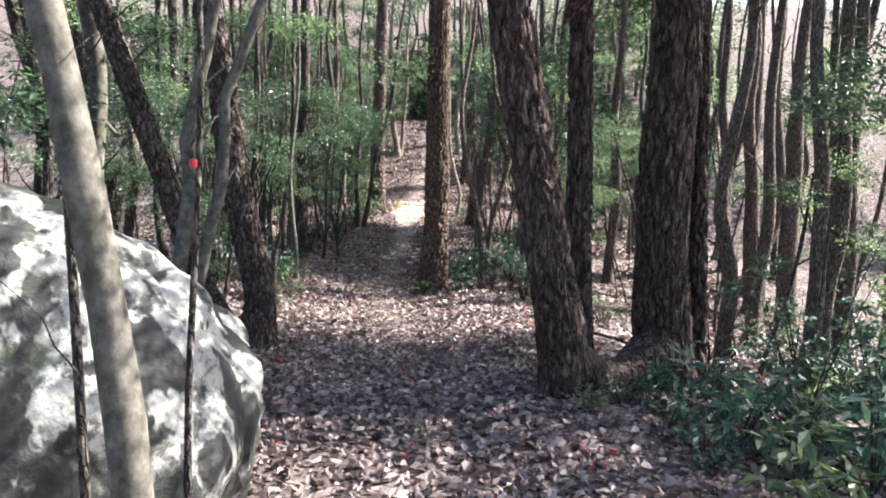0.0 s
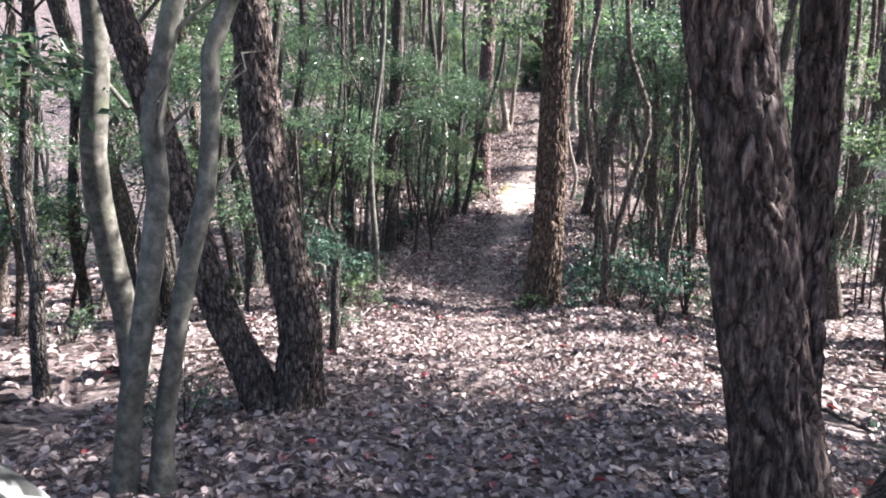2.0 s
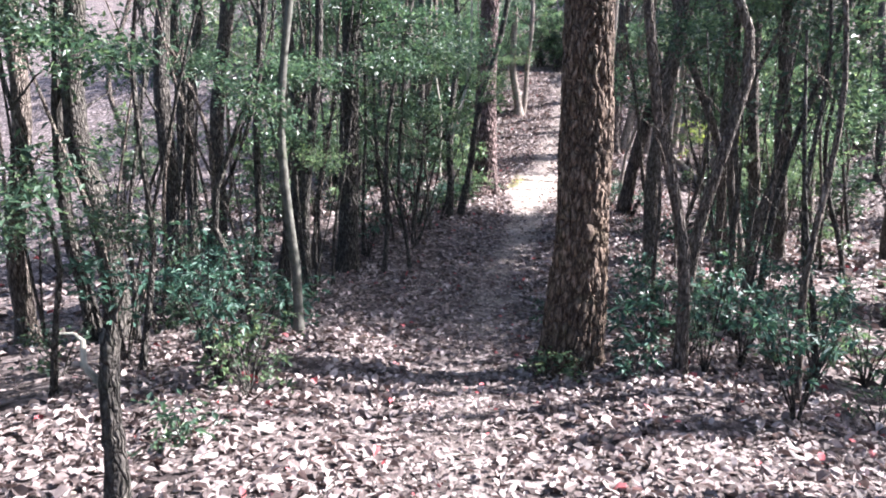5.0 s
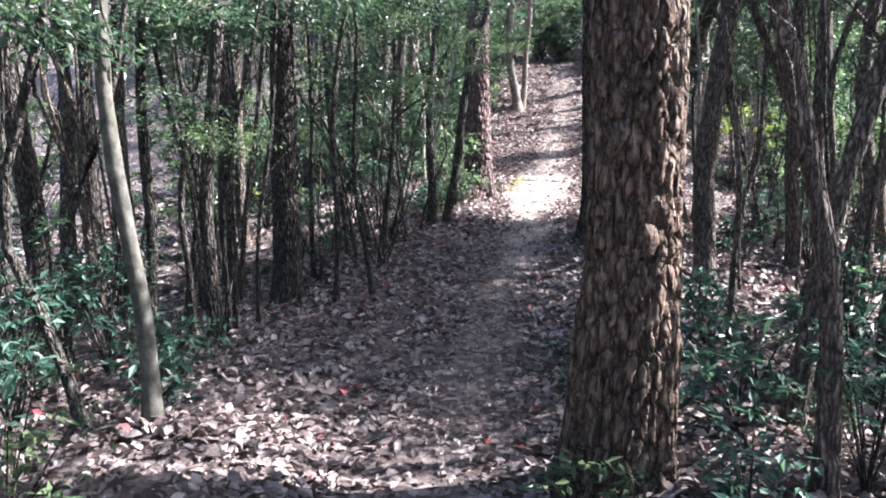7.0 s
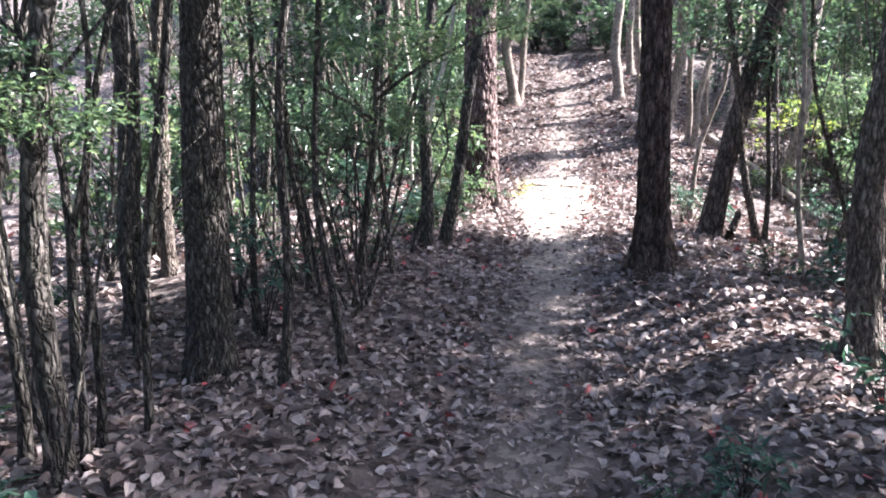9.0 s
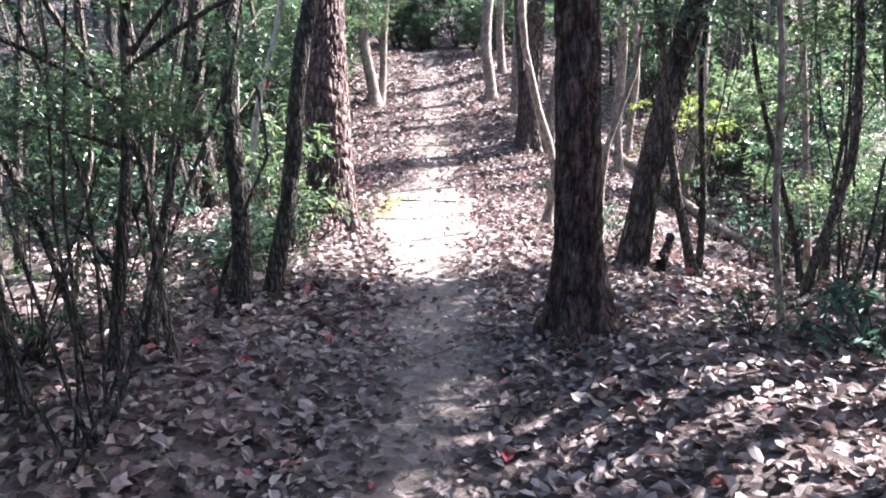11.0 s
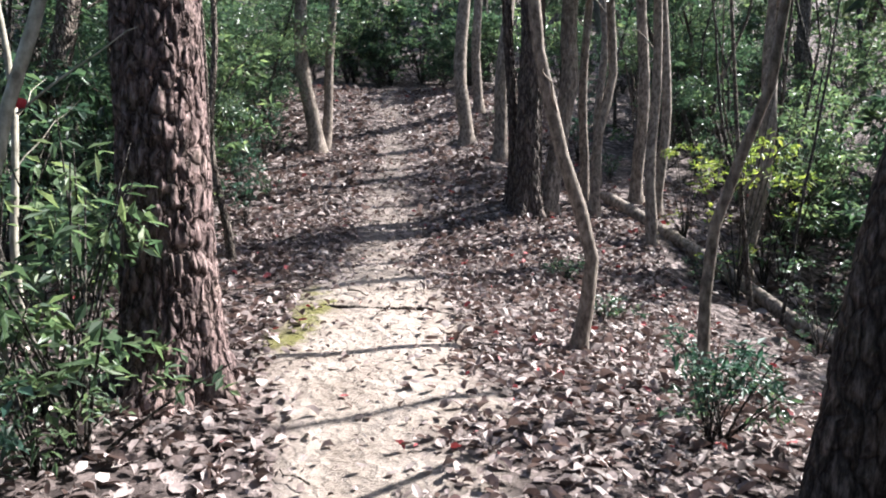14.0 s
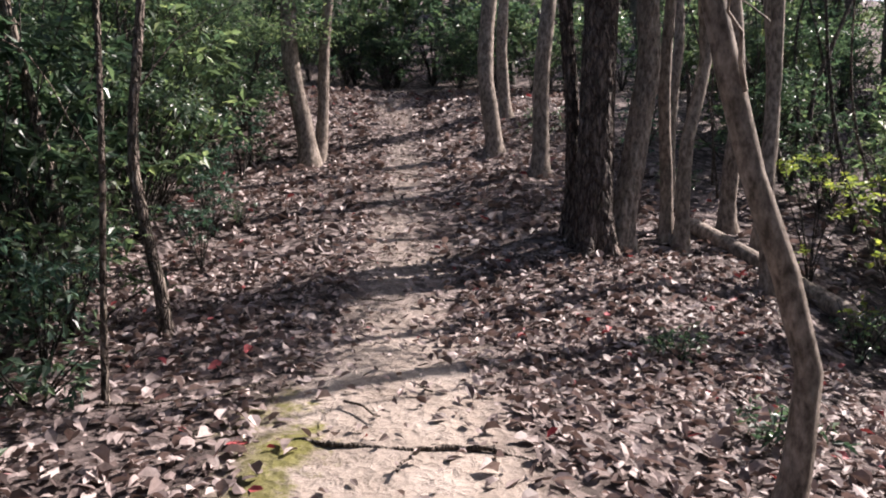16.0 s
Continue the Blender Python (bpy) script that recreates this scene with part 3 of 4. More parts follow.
def slope_clump():
    """Several stems from one spreading root on the slope."""
    t = tree_at(0.6, 25.1)
    for x, y, r, lean, s, mat in [(-0.12, -0.05, 0.15, ((0.3, 0.0), (1.1, 0.04), (2.0, 0.08), (8.0, 0.2)), 36, BARK_PURPLE), (0.14, 0.1, 0.105, ((0.3, 0.06), (0.9, 0.18), (1.6, 0.3), (2.1, 0.27), (8.0, 0.6)), 37, BARK_TAN),
                                  (-0.3, 0.12, 0.06, ((0.4, 0.08), (1.0, 0.1), (2.0, 0.02), (8.0, -0.3)), 38, BARK_PURPLE)]:
        co, q = furrowed_stem(r, lean, 8.0, s, 0.05, 0.22, 0.016, 0.85, 6)
        part("stem", mesh_np("stem", co + [x, y, -0.02], q, None, mat, True), t)
    add_foliage(t, np.random.RandomState(39), BARK_TAN, 0.6, 25.1, t.location.z, (0.0, 0.1, 0.2), 8.0, 0.15, 3, 2.6, 4.4, True, 1.1)
    tagged(t, "grey-brown multi-stemmed tree with spreading roots on the slope", "tree")


clump_tree()
twin_tree()
big_tree(-0.28, 12.2, 0.225, (0.05, 0.03, 0.0), 9.0, BARK_OAK, "thick oak with rough ridged bark at the path edge", 31, 3, 3.6, 0.052, 0.03, 0.4, tall=0.17)
big_tree(-2.08, 20.46, 0.215, (-0.04, -0.04, 0.0), 9.0, BARK_PINK, "stout tree with ridged bark, lit by the sun", 32, 3, 2.6, 0.044, 0.026, 0.8, tall=0.14)
big_tree(-0.3, 17.6, 0.132, (-0.04, -0.07, -0.12), 8.5, BARK_RED, "straight dark reddish tree with flared roots", 33, 2, 3.4, 0.045, 0.022, 1.5, 1.0, 6, tall=0.2)
big_tree(0.5, 19.3, 0.115, (0.14, 0.4, 1.0), 8.0, BARK_PURPLE, "leaning brown tree behind a dark trunk", 34, 2, 3.0, 0.04, 0.01, 0.4, 1.0, 3)
shaded = big_tree(-3.19, 15.3, 0.13, (0.02, 0.02, 0.06), 8.5, BARK_DARK, "dark upright tree in the shade", 35, 1, 3.0, 0.04, 0.012, 0.5)
slope_clump()


def hanging_boughs(tree, ends, seed):
    """Long low boughs that carry flat sprays of dark leaves."""
    rng = np.random.RandomState(seed)
    for ex, ey, ez in ends:
        branch_to(tree, (0, 0, ez + 0.1), (ex, ey, ez), 0.02, BARK_DARK, rng)
        for f in (0.55, 1.0):
            leaves = part("foliage", SPRAY[(0, 1, 3, 4)[rng.randint(4)]], tree)
            leaves.matrix_local = pose(ex * f, ey * f, ez + 0.12, rng.randn() * 8, rng.randn() * 8, rng.rand() * 360) @ Matrix.Scale(0.5 + 0.2 * rng.rand(), 4)


hanging_boughs(shaded, [(0.9, -1.1, 2.5), (0.2, -2.0, 2.35), (1.3, 0.3, 2.7), (0.7, 1.3, 2.6), (-0.5, -1.1, 2.3), (1.3, -0.5, 3.0), (-0.9, -1.9, 2.4), (0.5, -0.5, 3.3), (1.4, 1.6, 2.9)], 66)


# slender trees: x, y, radius, offsets at 1, 2 and 4 m
def slim_tree(x, y, r, lean, mat, label, seed, height=7.0, sprays=1, low=1.8, canopy=True, reach=0.9, high=4.4, crowns=1, kind="tree", wobble=None):
    wobble = wobble or (0.038 if r > 0.04 else 0.06)
    rng = np.random.RandomState(seed)
    t = tree_at(x, y, kind)
    co, q = thin_stem(r, lean, height, rng, wobble, 12 if r > 0.05 else 8)
    part("trunk", mesh_np("trunk", co, q, None, mat, True), t)
    add_foliage(t, rng, mat, x, y, t.location.z, lean, height, r, sprays, low, high, canopy, reach, None, crowns)
    for k in range(5 if r < 0.03 else 3):
        h, a, d = height * (0.2 + 0.5 * rng.rand()), rng.rand() * 6.28, 0.25 + 0.5 * rng.rand()
        sx = float(spine(np.array(h), lean, height))
        if abs(x + sx - float(path_x(y))) > 0.9:
            branch_to(t, (sx, 0, h), (sx + d * math.cos(a), d * math.sin(a), h + 0.3 + 0.3 * rng.rand()), max(0.004, r * 0.2), mat, rng, "twig")
    return tagged(t, label, kind, "saplings" if kind == "sapling" else "slender trees")


L_DARK, L_BROWN, L_GREY, L_PALE = "slender dark tree in the undergrowth", "slender brown tree in the wood", "smooth grey slender tree", "pale thin sunlit tree"
NEAR_START = [(-0.89, 2.02, 0.064, -0.03, -0.2, -0.75), (-1.19, 2.3, 0.02, -0.02, -0.07, -0.2), (-0.87, 2.37, 0.015, 0.0, 0.03, 0.06),
              (-2.28, 5.65, 0.066, (0.5, 0.03), (1.0, 0.14), (1.7, 0.26), (2.0, 0.19), (2.5, 0.33), (4.0, 0.6), (6.0, 0.8)),
              (-2.1, 5.7, 0.056, (0.4, 0.0), (0.8, 0.08), (1.25, 0.18), (1.8, 0.35), (2.3, 0.29), (2.55, 0.42), (4.0, 0.9), (6.0, 1.3))]
near_stems = []
for i, (x, y, r, *lean) in enumerate(NEAR_START):
    near_stems.append(slim_tree(x, y, r, lean, BARK_SMOOTH if r > 0.03 else BARK_DARK, L_GREY if r > 0.03 else "thin dark sapling against a boulder", 100 + i, 6.0 if r > 0.03 else 4.0, 0, canopy=r > 0.03, wobble=0.015))
RIGHT_NEAR = [(5.91, 13.82, 0.17, -0.09, -0.18, -0.37), (6.24, 13.1, 0.19, -0.06, -0.12, -0.15), (5.54, 9.9, 0.071, -0.14, -0.28, -0.52),
              (5.23, 13.19, 0.11, -0.1, -0.2, -0.43), (4.86, 13.49, 0.1, -0.13, -0.27, -0.66), (0.55, 12.0, 0.05, (0.9, 0.02), (1.45, -0.15), (2.0, -0.33), (3.0, -0.4), (6.0, -0.2)),
              (0.62, 12.75, 0.055, (1.1, 0.14), (2.5, 0.4), (2.8, 0.32), (3.3, 0.1), (6.0, -0.1)), (1.69, 16.8, 0.075, (1.8, -0.08), (3.0, -0.15), (3.9, -0.4), (7.0, -0.6)), (1.77, 15.35, 0.07, (0.6, -0.04), (1.85, 0.24), (2.8, 0.12), (7.0, 0.3))]
RIGHT_MID = [(0.65, 15.7, 0.1, -0.02, 0.03, 0.22), (3.93, 20.5, 0.12, -0.09, -0.18, -0.22), (2.59, 17.46, 0.09, -0.06, -0.1, -0.08),
             (3.48, 15.55, 0.125, 0.01, 0.02, -0.04), (2.28, 17.7, 0.09, -0.07, -0.12, -0.23), (1.58, 15.5, 0.052, -0.04, -0.11, -0.3),
             (0.51, 13.76, 0.022, -0.07, -0.1, -0.14), (1.89, 16.23, 0.06, -0.24, -0.6, -1.28), (1.31, 11.72, 0.03, 0.01, 0.03, 0.06)]
LEFT_MID = [(-2.67, 15.13, 0.034, 0.05, 0.15, 0.35), (-4.58, 12.47, 0.125, -0.09, -0.26, -0.23), (-4.91, 12.56, 0.075, -0.18, -0.22, -0.18), (-5.0, 10.3, 0.14, (0.5, -0.05), (1.5, -0.25), (2.4, -0.58), (3.9, -1.1), (7.0, -1.6)), (-5.0, 10.75, 0.15, (1.5, -0.08), (3.3, -0.38), (7.0, -0.8)), (-4.0, 7.2, 0.06, (0.55, -0.03), (1.05, 0.03), (1.5, -0.06), (3.0, 0.05), (6.0, 0.1)),
            (-5.38, 15.9, 0.12, 0.1, 0.15, 0.24), (-4.21, 16.19, 0.09, -0.04, -0.07, -0.13), (-4.9, 14.25, 0.115, -0.16, -0.21, -0.1),
            (-5.71, 15.6, 0.085, 0.01, -0.01, 0.02), (-5.92, 16.2, 0.1, 0.02, 0.07, 0.2), (-3.23, 13.97, 0.058, 0.01, 0.06, 0.19),
            (-3.21, 14.22, 0.022, 0.1, 0.22, 0.45), (-3.1, 14.45, 0.022, 0.08, 0.21, 0.47), (-4.02, 14.28, 0.05, 0.06, 0.14, 0.19), (-3.54, 14.13, 0.03, 0.08, 0.16, 0.33)]
BEND = [(-2.36, 18.05, 0.062, 0.03, 0.04, 0.05), (-2.22, 18.3, 0.06, 0.18, 0.38, 0.78), 
        (-2.92, 17.13, 0.025, -0.39, -0.74, -1.44), (-2.67, 17.21, 0.018, 0.2, 0.65, 1.35), (-3.05, 16.72, 0.036, -0.07, -0.18, -0.4)]
RIGHT_BEND = [(2.74, 24.48, 0.1, 0.14, 0.25, 0.46), (0.96, 17.73, 0.025, -0.12, -0.2, -0.35),
              (0.48, 20.36, 0.034, (0.28, 0.0), (0.66, 0.05), (1.02, 0.13), (1.28, 0.22), (1.56, 0.31), (1.68, 0.36), (1.88, 0.32), (4.0, 0.5), (7.0, 0.8)), (3.35, 21.85, 0.045, -0.07, -0.17, -0.41), 
              (0.18, 21.6, 0.05, (0.35, 0.06), (0.65, 0.09), (0.95, 0.0), (1.2, -0.09), (1.5, -0.12), (1.85, -0.2), (2.2, -0.24), (4.0, -0.4), (7.0, -0.8))]
SLOPE = [(-2.17, 28.61, 0.12, -0.18, -0.23, -0.33), (-2.06, 28.75, 0.08, 0.11, 0.14, 0.19), (0.22, 28.68, 0.115, -0.1, -0.06, 0.01),
         (0.57, 29.97, 0.09, -0.04, -0.04, -0.04), (0.56, 27.45, 0.1, 0.04, 0.1, 0.12), (1.25, 25.4, 0.058, 0.01, 0.0, 0.0), (1.34, 25.3, 0.062, (0.9, 0.06), (1.65, 0.21), (2.1, 0.17), (7.0, 0.3)),          (1.75, 26.6, 0.06, 0.02, 0.06, -0.05), (2.09, 26.0, 0.08, 0.03, 0.06, 0.09), (2.2, 25.6, 0.065, 0.09, 0.09, 0.08), (1.84, 24.75, 0.062, -0.02, 0.01, 0.07)]
SLOPE_LEFT = [(-2.4, 22.46, 0.017, -0.01, -0.01, -0.02), (-2.45, 23.5, 0.038, -0.09, -0.16, -0.29), (-4.29, 29.12, 0.065, -0.18, -0.26, -0.43), (-3.74, 29.12, 0.1, -0.16, -0.32, -0.64)]
for n, (rows, mat, label, sprays, low) in enumerate([(RIGHT_NEAR, BARK_BROWN, L_BROWN, 2, 2.6), (RIGHT_MID, BARK_BROWN, L_BROWN, 1, 2.2), (LEFT_MID, BARK_DARK, L_DARK, 1, 2.0),
                                                     (BEND, BARK_DARK, L_DARK, 2, 2.1), (RIGHT_BEND, BARK_TAN, L_BROWN, 0, 2.6), (SLOPE, BARK_TAN, L_BROWN, 1, 2.4),
                                                     (SLOPE_LEFT, BARK_BROWN, L_BROWN, 2, 1.6)]):
    for i, (x, y, r, *lean) in enumerate(rows):
        thin = r < 0.04
        slim_tree(x, y, r, lean, mat, label, 200 + 40 * n + i, 4.0 if thin else 6.5 + 0.3 * (i % 5), sprays, low, not thin, 0.6 if thin else 0.95)


def boughs():
    """A dark low tree with wide crossing boughs over the bend."""
    rng = np.random.RandomState(55)
    t = tree_at(-2.72, 17.0)
    co, q = thin_stem(0.034, (0.1, 0.18, 0.3), 3.2, rng, 0.03, 10)
    part("trunk", mesh_np("trunk", co, q, None, BARK_DARK, True), t)
    for sx, sz, end, r in [(0.14, 1.45, (1.2, -0.1, 1.95), 0.018), (0.15, 1.5, (0.95, -0.2, 2.2), 0.016), (0.13, 1.3, (-0.9, -0.4, 1.75), 0.018), (0.12, 1.1, (-0.8, -0.7, 1.2), 0.014),
                           (0.05, 0.5, (-0.7, 0.1, 1.1), 0.014), (0.06, 0.6, (0.5, 0.3, 1.5), 0.013), (0.15, 1.8, (-0.3, -0.9, 2.3), 0.014), (0.16, 1.9, (0.5, -0.8, 2.35), 0.012)]:
        branch_to(t, (sx, 0, sz), end, r, BARK_DARK, rng)
        f = part("foliage", SPRAY[rng.randint(6)], t)
        f.matrix_local = pose(end[0], end[1], end[2] + 0.1, 0, 0, rng.rand() * 360) @ Matrix.Scale(0.45, 4)
    tagged(t, "dark low tree with wide crossing boughs", "tree")


boughs()


def tape(tree, r, lean, height, z, half=0.025):
    """A red band tied round a stem."""
    zz = np.linspace(z - half, z + half, 4)
    x = spine(zz, lean, height)
    co, q = tube(np.stack([x, 0 * x, zz], -1), np.array([r * 0.9, r, r, r * 0.9]), 14)
    part("marker_tape", mesh_np("marker_tape", co, q, None, RED_PAINT, True), tree, "red marker tape")


tape(near_stems[2], 0.0135, (0.0, 0.03, 0.06), 4.0, 1.74, 0.014)
marked = slim_tree(-2.76, 20.24, 0.036, ((0.54, 0.05), (1.37, 0.13), (1.8, 0.21), (4.5, 0.5)), BARK_PALE, "pale thin tree marked with red tape", 301, 4.5, 1, 2.6)
tape(marked, 0.033, ((0.54, 0.05), (1.37, 0.13), (1.8, 0.21), (4.5, 0.5)), 4.5, 1.38, 0.02)
slim_tree(-3.1, 21.2, 0.025, (-0.06, -0.14, -0.3), BARK_PALE, L_PALE, 302, 4.2, 1, 2.4)
pale = slim_tree(-2.6, 12.12, 0.046, (-0.06, -0.07, -0.01), BARK_SMOOTH, L_GREY, 300, 5.5, 1, 3.2)


def filler():
    """The wood all round, of slender trees in a few shapes."""
    rng = np.random.RandomState(77)
    stems = []
    for k in range(7):
        co, q = thin_stem(0.085, (rng.randn() * 0.08, rng.randn() * 0.16, rng.randn() * 0.35), 8.0, rng, 0.05, 8)
        stems.append([mesh_np("far_trunk", co, q, None, m, True) for m in (BARK_DARK, BARK_BROWN, BARK_SMOOTH)])
    fields = [(-20, -6.2, -3, 34, 34), (6.5, 24, 4, 34, 34), (-16, 14, 32.5, 46, 50), (-9, 9, -12, -3.5, 10), (-6.5, -3.6, 16.5, 27, 12), (-5.5, -3.0, 2.5, 9, 6), (-9.5, -5.2, 5, 13, 14)]
    for x0, x1, y0, y1, count in fields:
        for k in range(count):
            x, y = x0 + rng.rand() * (x1 - x0), y0 + rng.rand() * (y1 - y0)
            t = tree_at(x, y)
            s = 0.45 + 1.0 * rng.rand() ** 1.5
            tr = part("trunk", stems[rng.randint(7)][rng.choice(3, p=[0.45, 0.4, 0.15])], t)
            tr.matrix_local = Matrix.Rotation(rng.rand() * 6.28, 4, "Z") @ Matrix.Diagonal((s, s, 0.85 + 0.3 * rng.rand(), 1))
            mat = tr.data.materials[0]
            add_foliage(t, rng, mat, x, y, t.location.z, (0, 0, 0), 7.0, 0.06, 0 if x > -7 and y < 10 else rng.randint(2) if x < -6 and y < 30 else 1 + rng.randint(2) if x > 6 and y < 24 else 2 + rng.randint(4), 0.5, 5.4, rng.rand() < (0.06 if x < -5 else 0.2), 1.1, SPRAY if -7 < x < 5 else FAR_SPRAY)
            for k in range(2):
                h, a = 1.5 + 3 * rng.rand(), rng.rand() * 6.28
                branch_to(t, (0, 0, h), (0.7 * math.cos(a), 0.7 * math.sin(a), h + 0.6), 0.018 * s, mat, rng)
            tagged(t, "slender woodland tree with sparse green leaves", "tree", "woodland trees")


filler()


def leafy_sapling(x, y, r, height, seed, meshes, low, n, size):
    """A thin crooked stem whose side branches carry leaves from low down."""
    rng = np.random.RandomState(seed)
    t = tree_at(x, y, "sapling")
    a, w = rng.randn() * 0.17, rng.randn() * 0.14
    lean = ((0.5, a * 0.4 + w * 0.3), (1.1, a + w), (1.8, 1.8 * a), (2.6, 2.4 * a - w), (height, 3.2 * a))
    mat = BARK_DARK if seed % 3 else BARK_BROWN
    co, q = thin_stem(r, lean, height, rng, 0.02, 7)
    part("trunk", mesh_np("trunk", co, q, None, mat, True), t)
    for k in range(n):
        h = low + (height - low) * (k + rng.rand()) / n
        b, d = rng.rand() * 6.28, 0.25 + 0.5 * rng.rand()
        sx = float(spine(np.array(h), lean, height))
        end = (sx + d * math.cos(b), d * math.sin(b), h + 0.2)
        if abs(x + end[0] - float(path_x(y + end[1]))) < 0.9 or shades_opening(x + end[0], y + end[1], t.location.z + end[2], 0.3):
            continue
        branch_to(t, (sx, 0, h - 0.15), end, max(0.005, r * 0.35), mat, rng)
        f = part("foliage", meshes[rng.randint(len(meshes))], t)
        f.matrix_local = pose(*end, rng.randn() * 12, rng.randn() * 12, rng.rand() * 360) @ Matrix.Scale(size * (0.7 + 0.6 * rng.rand()), 4)
    return tagged(t, "crooked sapling with small green leaves in the thicket", "sapling", "saplings")


def stem_fan(x, y, n, height, spread, r, seed, leaves=2):
    """Thin stems that fan out of one root, leafy at the top."""
    rng = np.random.RandomState(seed)
    t = tree_at(x, y, "shrub")
    for k in range(n):
        a = (k + 0.5) / n * 2 - 1
        lean = ((0.4, a * spread * 0.28), (1.0, a * spread * 0.55 + rng.randn() * 0.04), (1.6, a * spread * 0.8 + rng.randn() * 0.06), (height, a * spread))
        h = height * (0.75 + 0.25 * rng.rand())
        co, q = thin_stem(r * (0.6 + 0.6 * rng.rand()), lean, h, rng, 0.02, 7)
        co[:, 1] += (rng.rand() - 0.5) * 0.25 + co[:, 2] * rng.randn() * 0.08
        part("stem", mesh_np("stem", co + [rng.randn() * 0.04, 0, 0], q, None, BARK_DARK, True), t)
        if k % 2 == 0 and leaves:
            for j in range(leaves):
                f = part("foliage", SPRAY[rng.randint(6)], t)
                f.matrix_local = pose(a * spread * (0.7 + 0.3 * j), rng.randn() * 0.3, h * (0.72 + 0.25 * j), 0, 0, rng.rand() * 360) @ Matrix.Scale(0.38 + 0.15 * rng.rand(), 4)
    return tagged(t, "dark shrub of thin stems fanning from one root", "shrub", "undergrowth")


def thickets():
    """The leafy young growth on both sides of the path."""
    rng = np.random.RandomState(64)
    dark, mixed, light = [SPRAY[0], SPRAY[1], SPRAY[3], SPRAY[4]], SPRAY, [SPRAY[2], SPRAY[5], SPRAY[0]]
    for x0, x1, y0, y1, count, meshes, low, top, size in [
            (-4.6, -2.9, 10.6, 13.2, 7, dark, 0.9, 3.4, 0.62), (-4.4, -2.9, 13.2, 16.2, 6, dark, 1.4, 4.0, 0.62), (-6.6, -4.4, 10.0, 17.0, 8, mixed, 1.5, 4.0, 0.65),
            (-2.9, -2.35, 15.4, 18.2, 4, dark, 1.9, 3.6, 0.5), (-4.8, -3.0, 16.6, 19.2, 4, mixed, 1.4, 3.6, 0.5), (-5.2, -3.3, 19.5, 24.0, 6, mixed, 0.9, 3.6, 0.55), (-5.0, -2.9, 23.5, 30.0, 12, mixed, 0.6, 3.8, 0.7),
            (2.2, 5.0, 12.0, 19.0, 5, light, 1.6, 4.4, 0.45), (2.4, 4.6, 18.5, 22.5, 8, light, 0.5, 3.2, 0.65), (2.3, 5.0, 23.0, 30.5, 14, mixed, 0.6, 4.0, 0.7),
            (3.2, 6.5, 7.0, 12.0, 5, light, 1.2, 4.2, 0.5), (-6.0, -4.2, 5.5, 10.0, 3, mixed, 1.8, 3.8, 0.5)]:
        for k in range(count):
            leafy_sapling(x0 + (x1 - x0) * rng.rand(), y0 + (y1 - y0) * (k + rng.rand()) / count, 0.014 + 0.02 * rng.rand(), top * (0.75 + 0.3 * rng.rand()), 2000 + 97 * k + int(10 * y0) + int(7 * x0), meshes, low, 5 + rng.randint(4), size)
    stem_fan(-2.55, 16.3, 6, 2.4, 0.95, 0.013, 71)
    stem_fan(-3.2, 16.85, 4, 1.7, 1.1, 0.013, 73, 3)
    stem_fan(-3.15, 13.9, 3, 2.6, 0.45, 0.018, 74, 1)
    stem_fan(1.7, 18.2, 4, 2.6, 0.6, 0.013, 76, 1)
    stem_fan(2.4, 17.6, 4, 2.2, 0.8, 0.013, 77, 1)
    stem_fan(1.2, 13.3, 4, 3.0, 0.6, 0.016, 78, 0)


def shade_trees():
    """Taller trees added on the sun's side; their unseen crowns shade the walk."""
    rng = np.random.RandomState(91)
    # set back along the sun's direction from the ground spots to be shaded
    SHADE = [(x + 7.4, y + 2.9) for x, y in [(-1.2, 16.6), (-2.3, 17.2), (-0.6, 18.3), (0.5, 18.3), (-3.0, 11.8), (-3.1, 13.4), (-3.0, 5.6), (-2.2, 6.6), (-0.2, 6.6), (-3.6, 6.8), (-3.4, 3.2), (-2.4, 8.7), (-2.3, 15.1), (-1.5, 13.9), (-2.2, 16.2)]]
    spots = [(5.8 + 2.2 * rng.rand(), 14.3 + 1.35 * k) for k in range(5)] + [(7.9, 6.6), (9.0, 8.2), (6.6, 8.3), (5.3, 10.2), (6.6, 30.0), (7.3, 32.2), (4.8, 5.2), (4.9, 9.2)] + SHADE
    for i, (x, y) in enumerate(spots):
        slim_tree(x, y, 0.09 + 0.05 * rng.rand(), (rng.randn() * 0.06, rng.randn() * 0.1, rng.randn() * 0.2), BARK_BROWN, "added tall brown tree whose crown shades the walk", 600 + i, 7.2, 1, 2.0, True, 1.1, crowns=1 if 8 < i < 13 or 19 < i < 25 else 2)


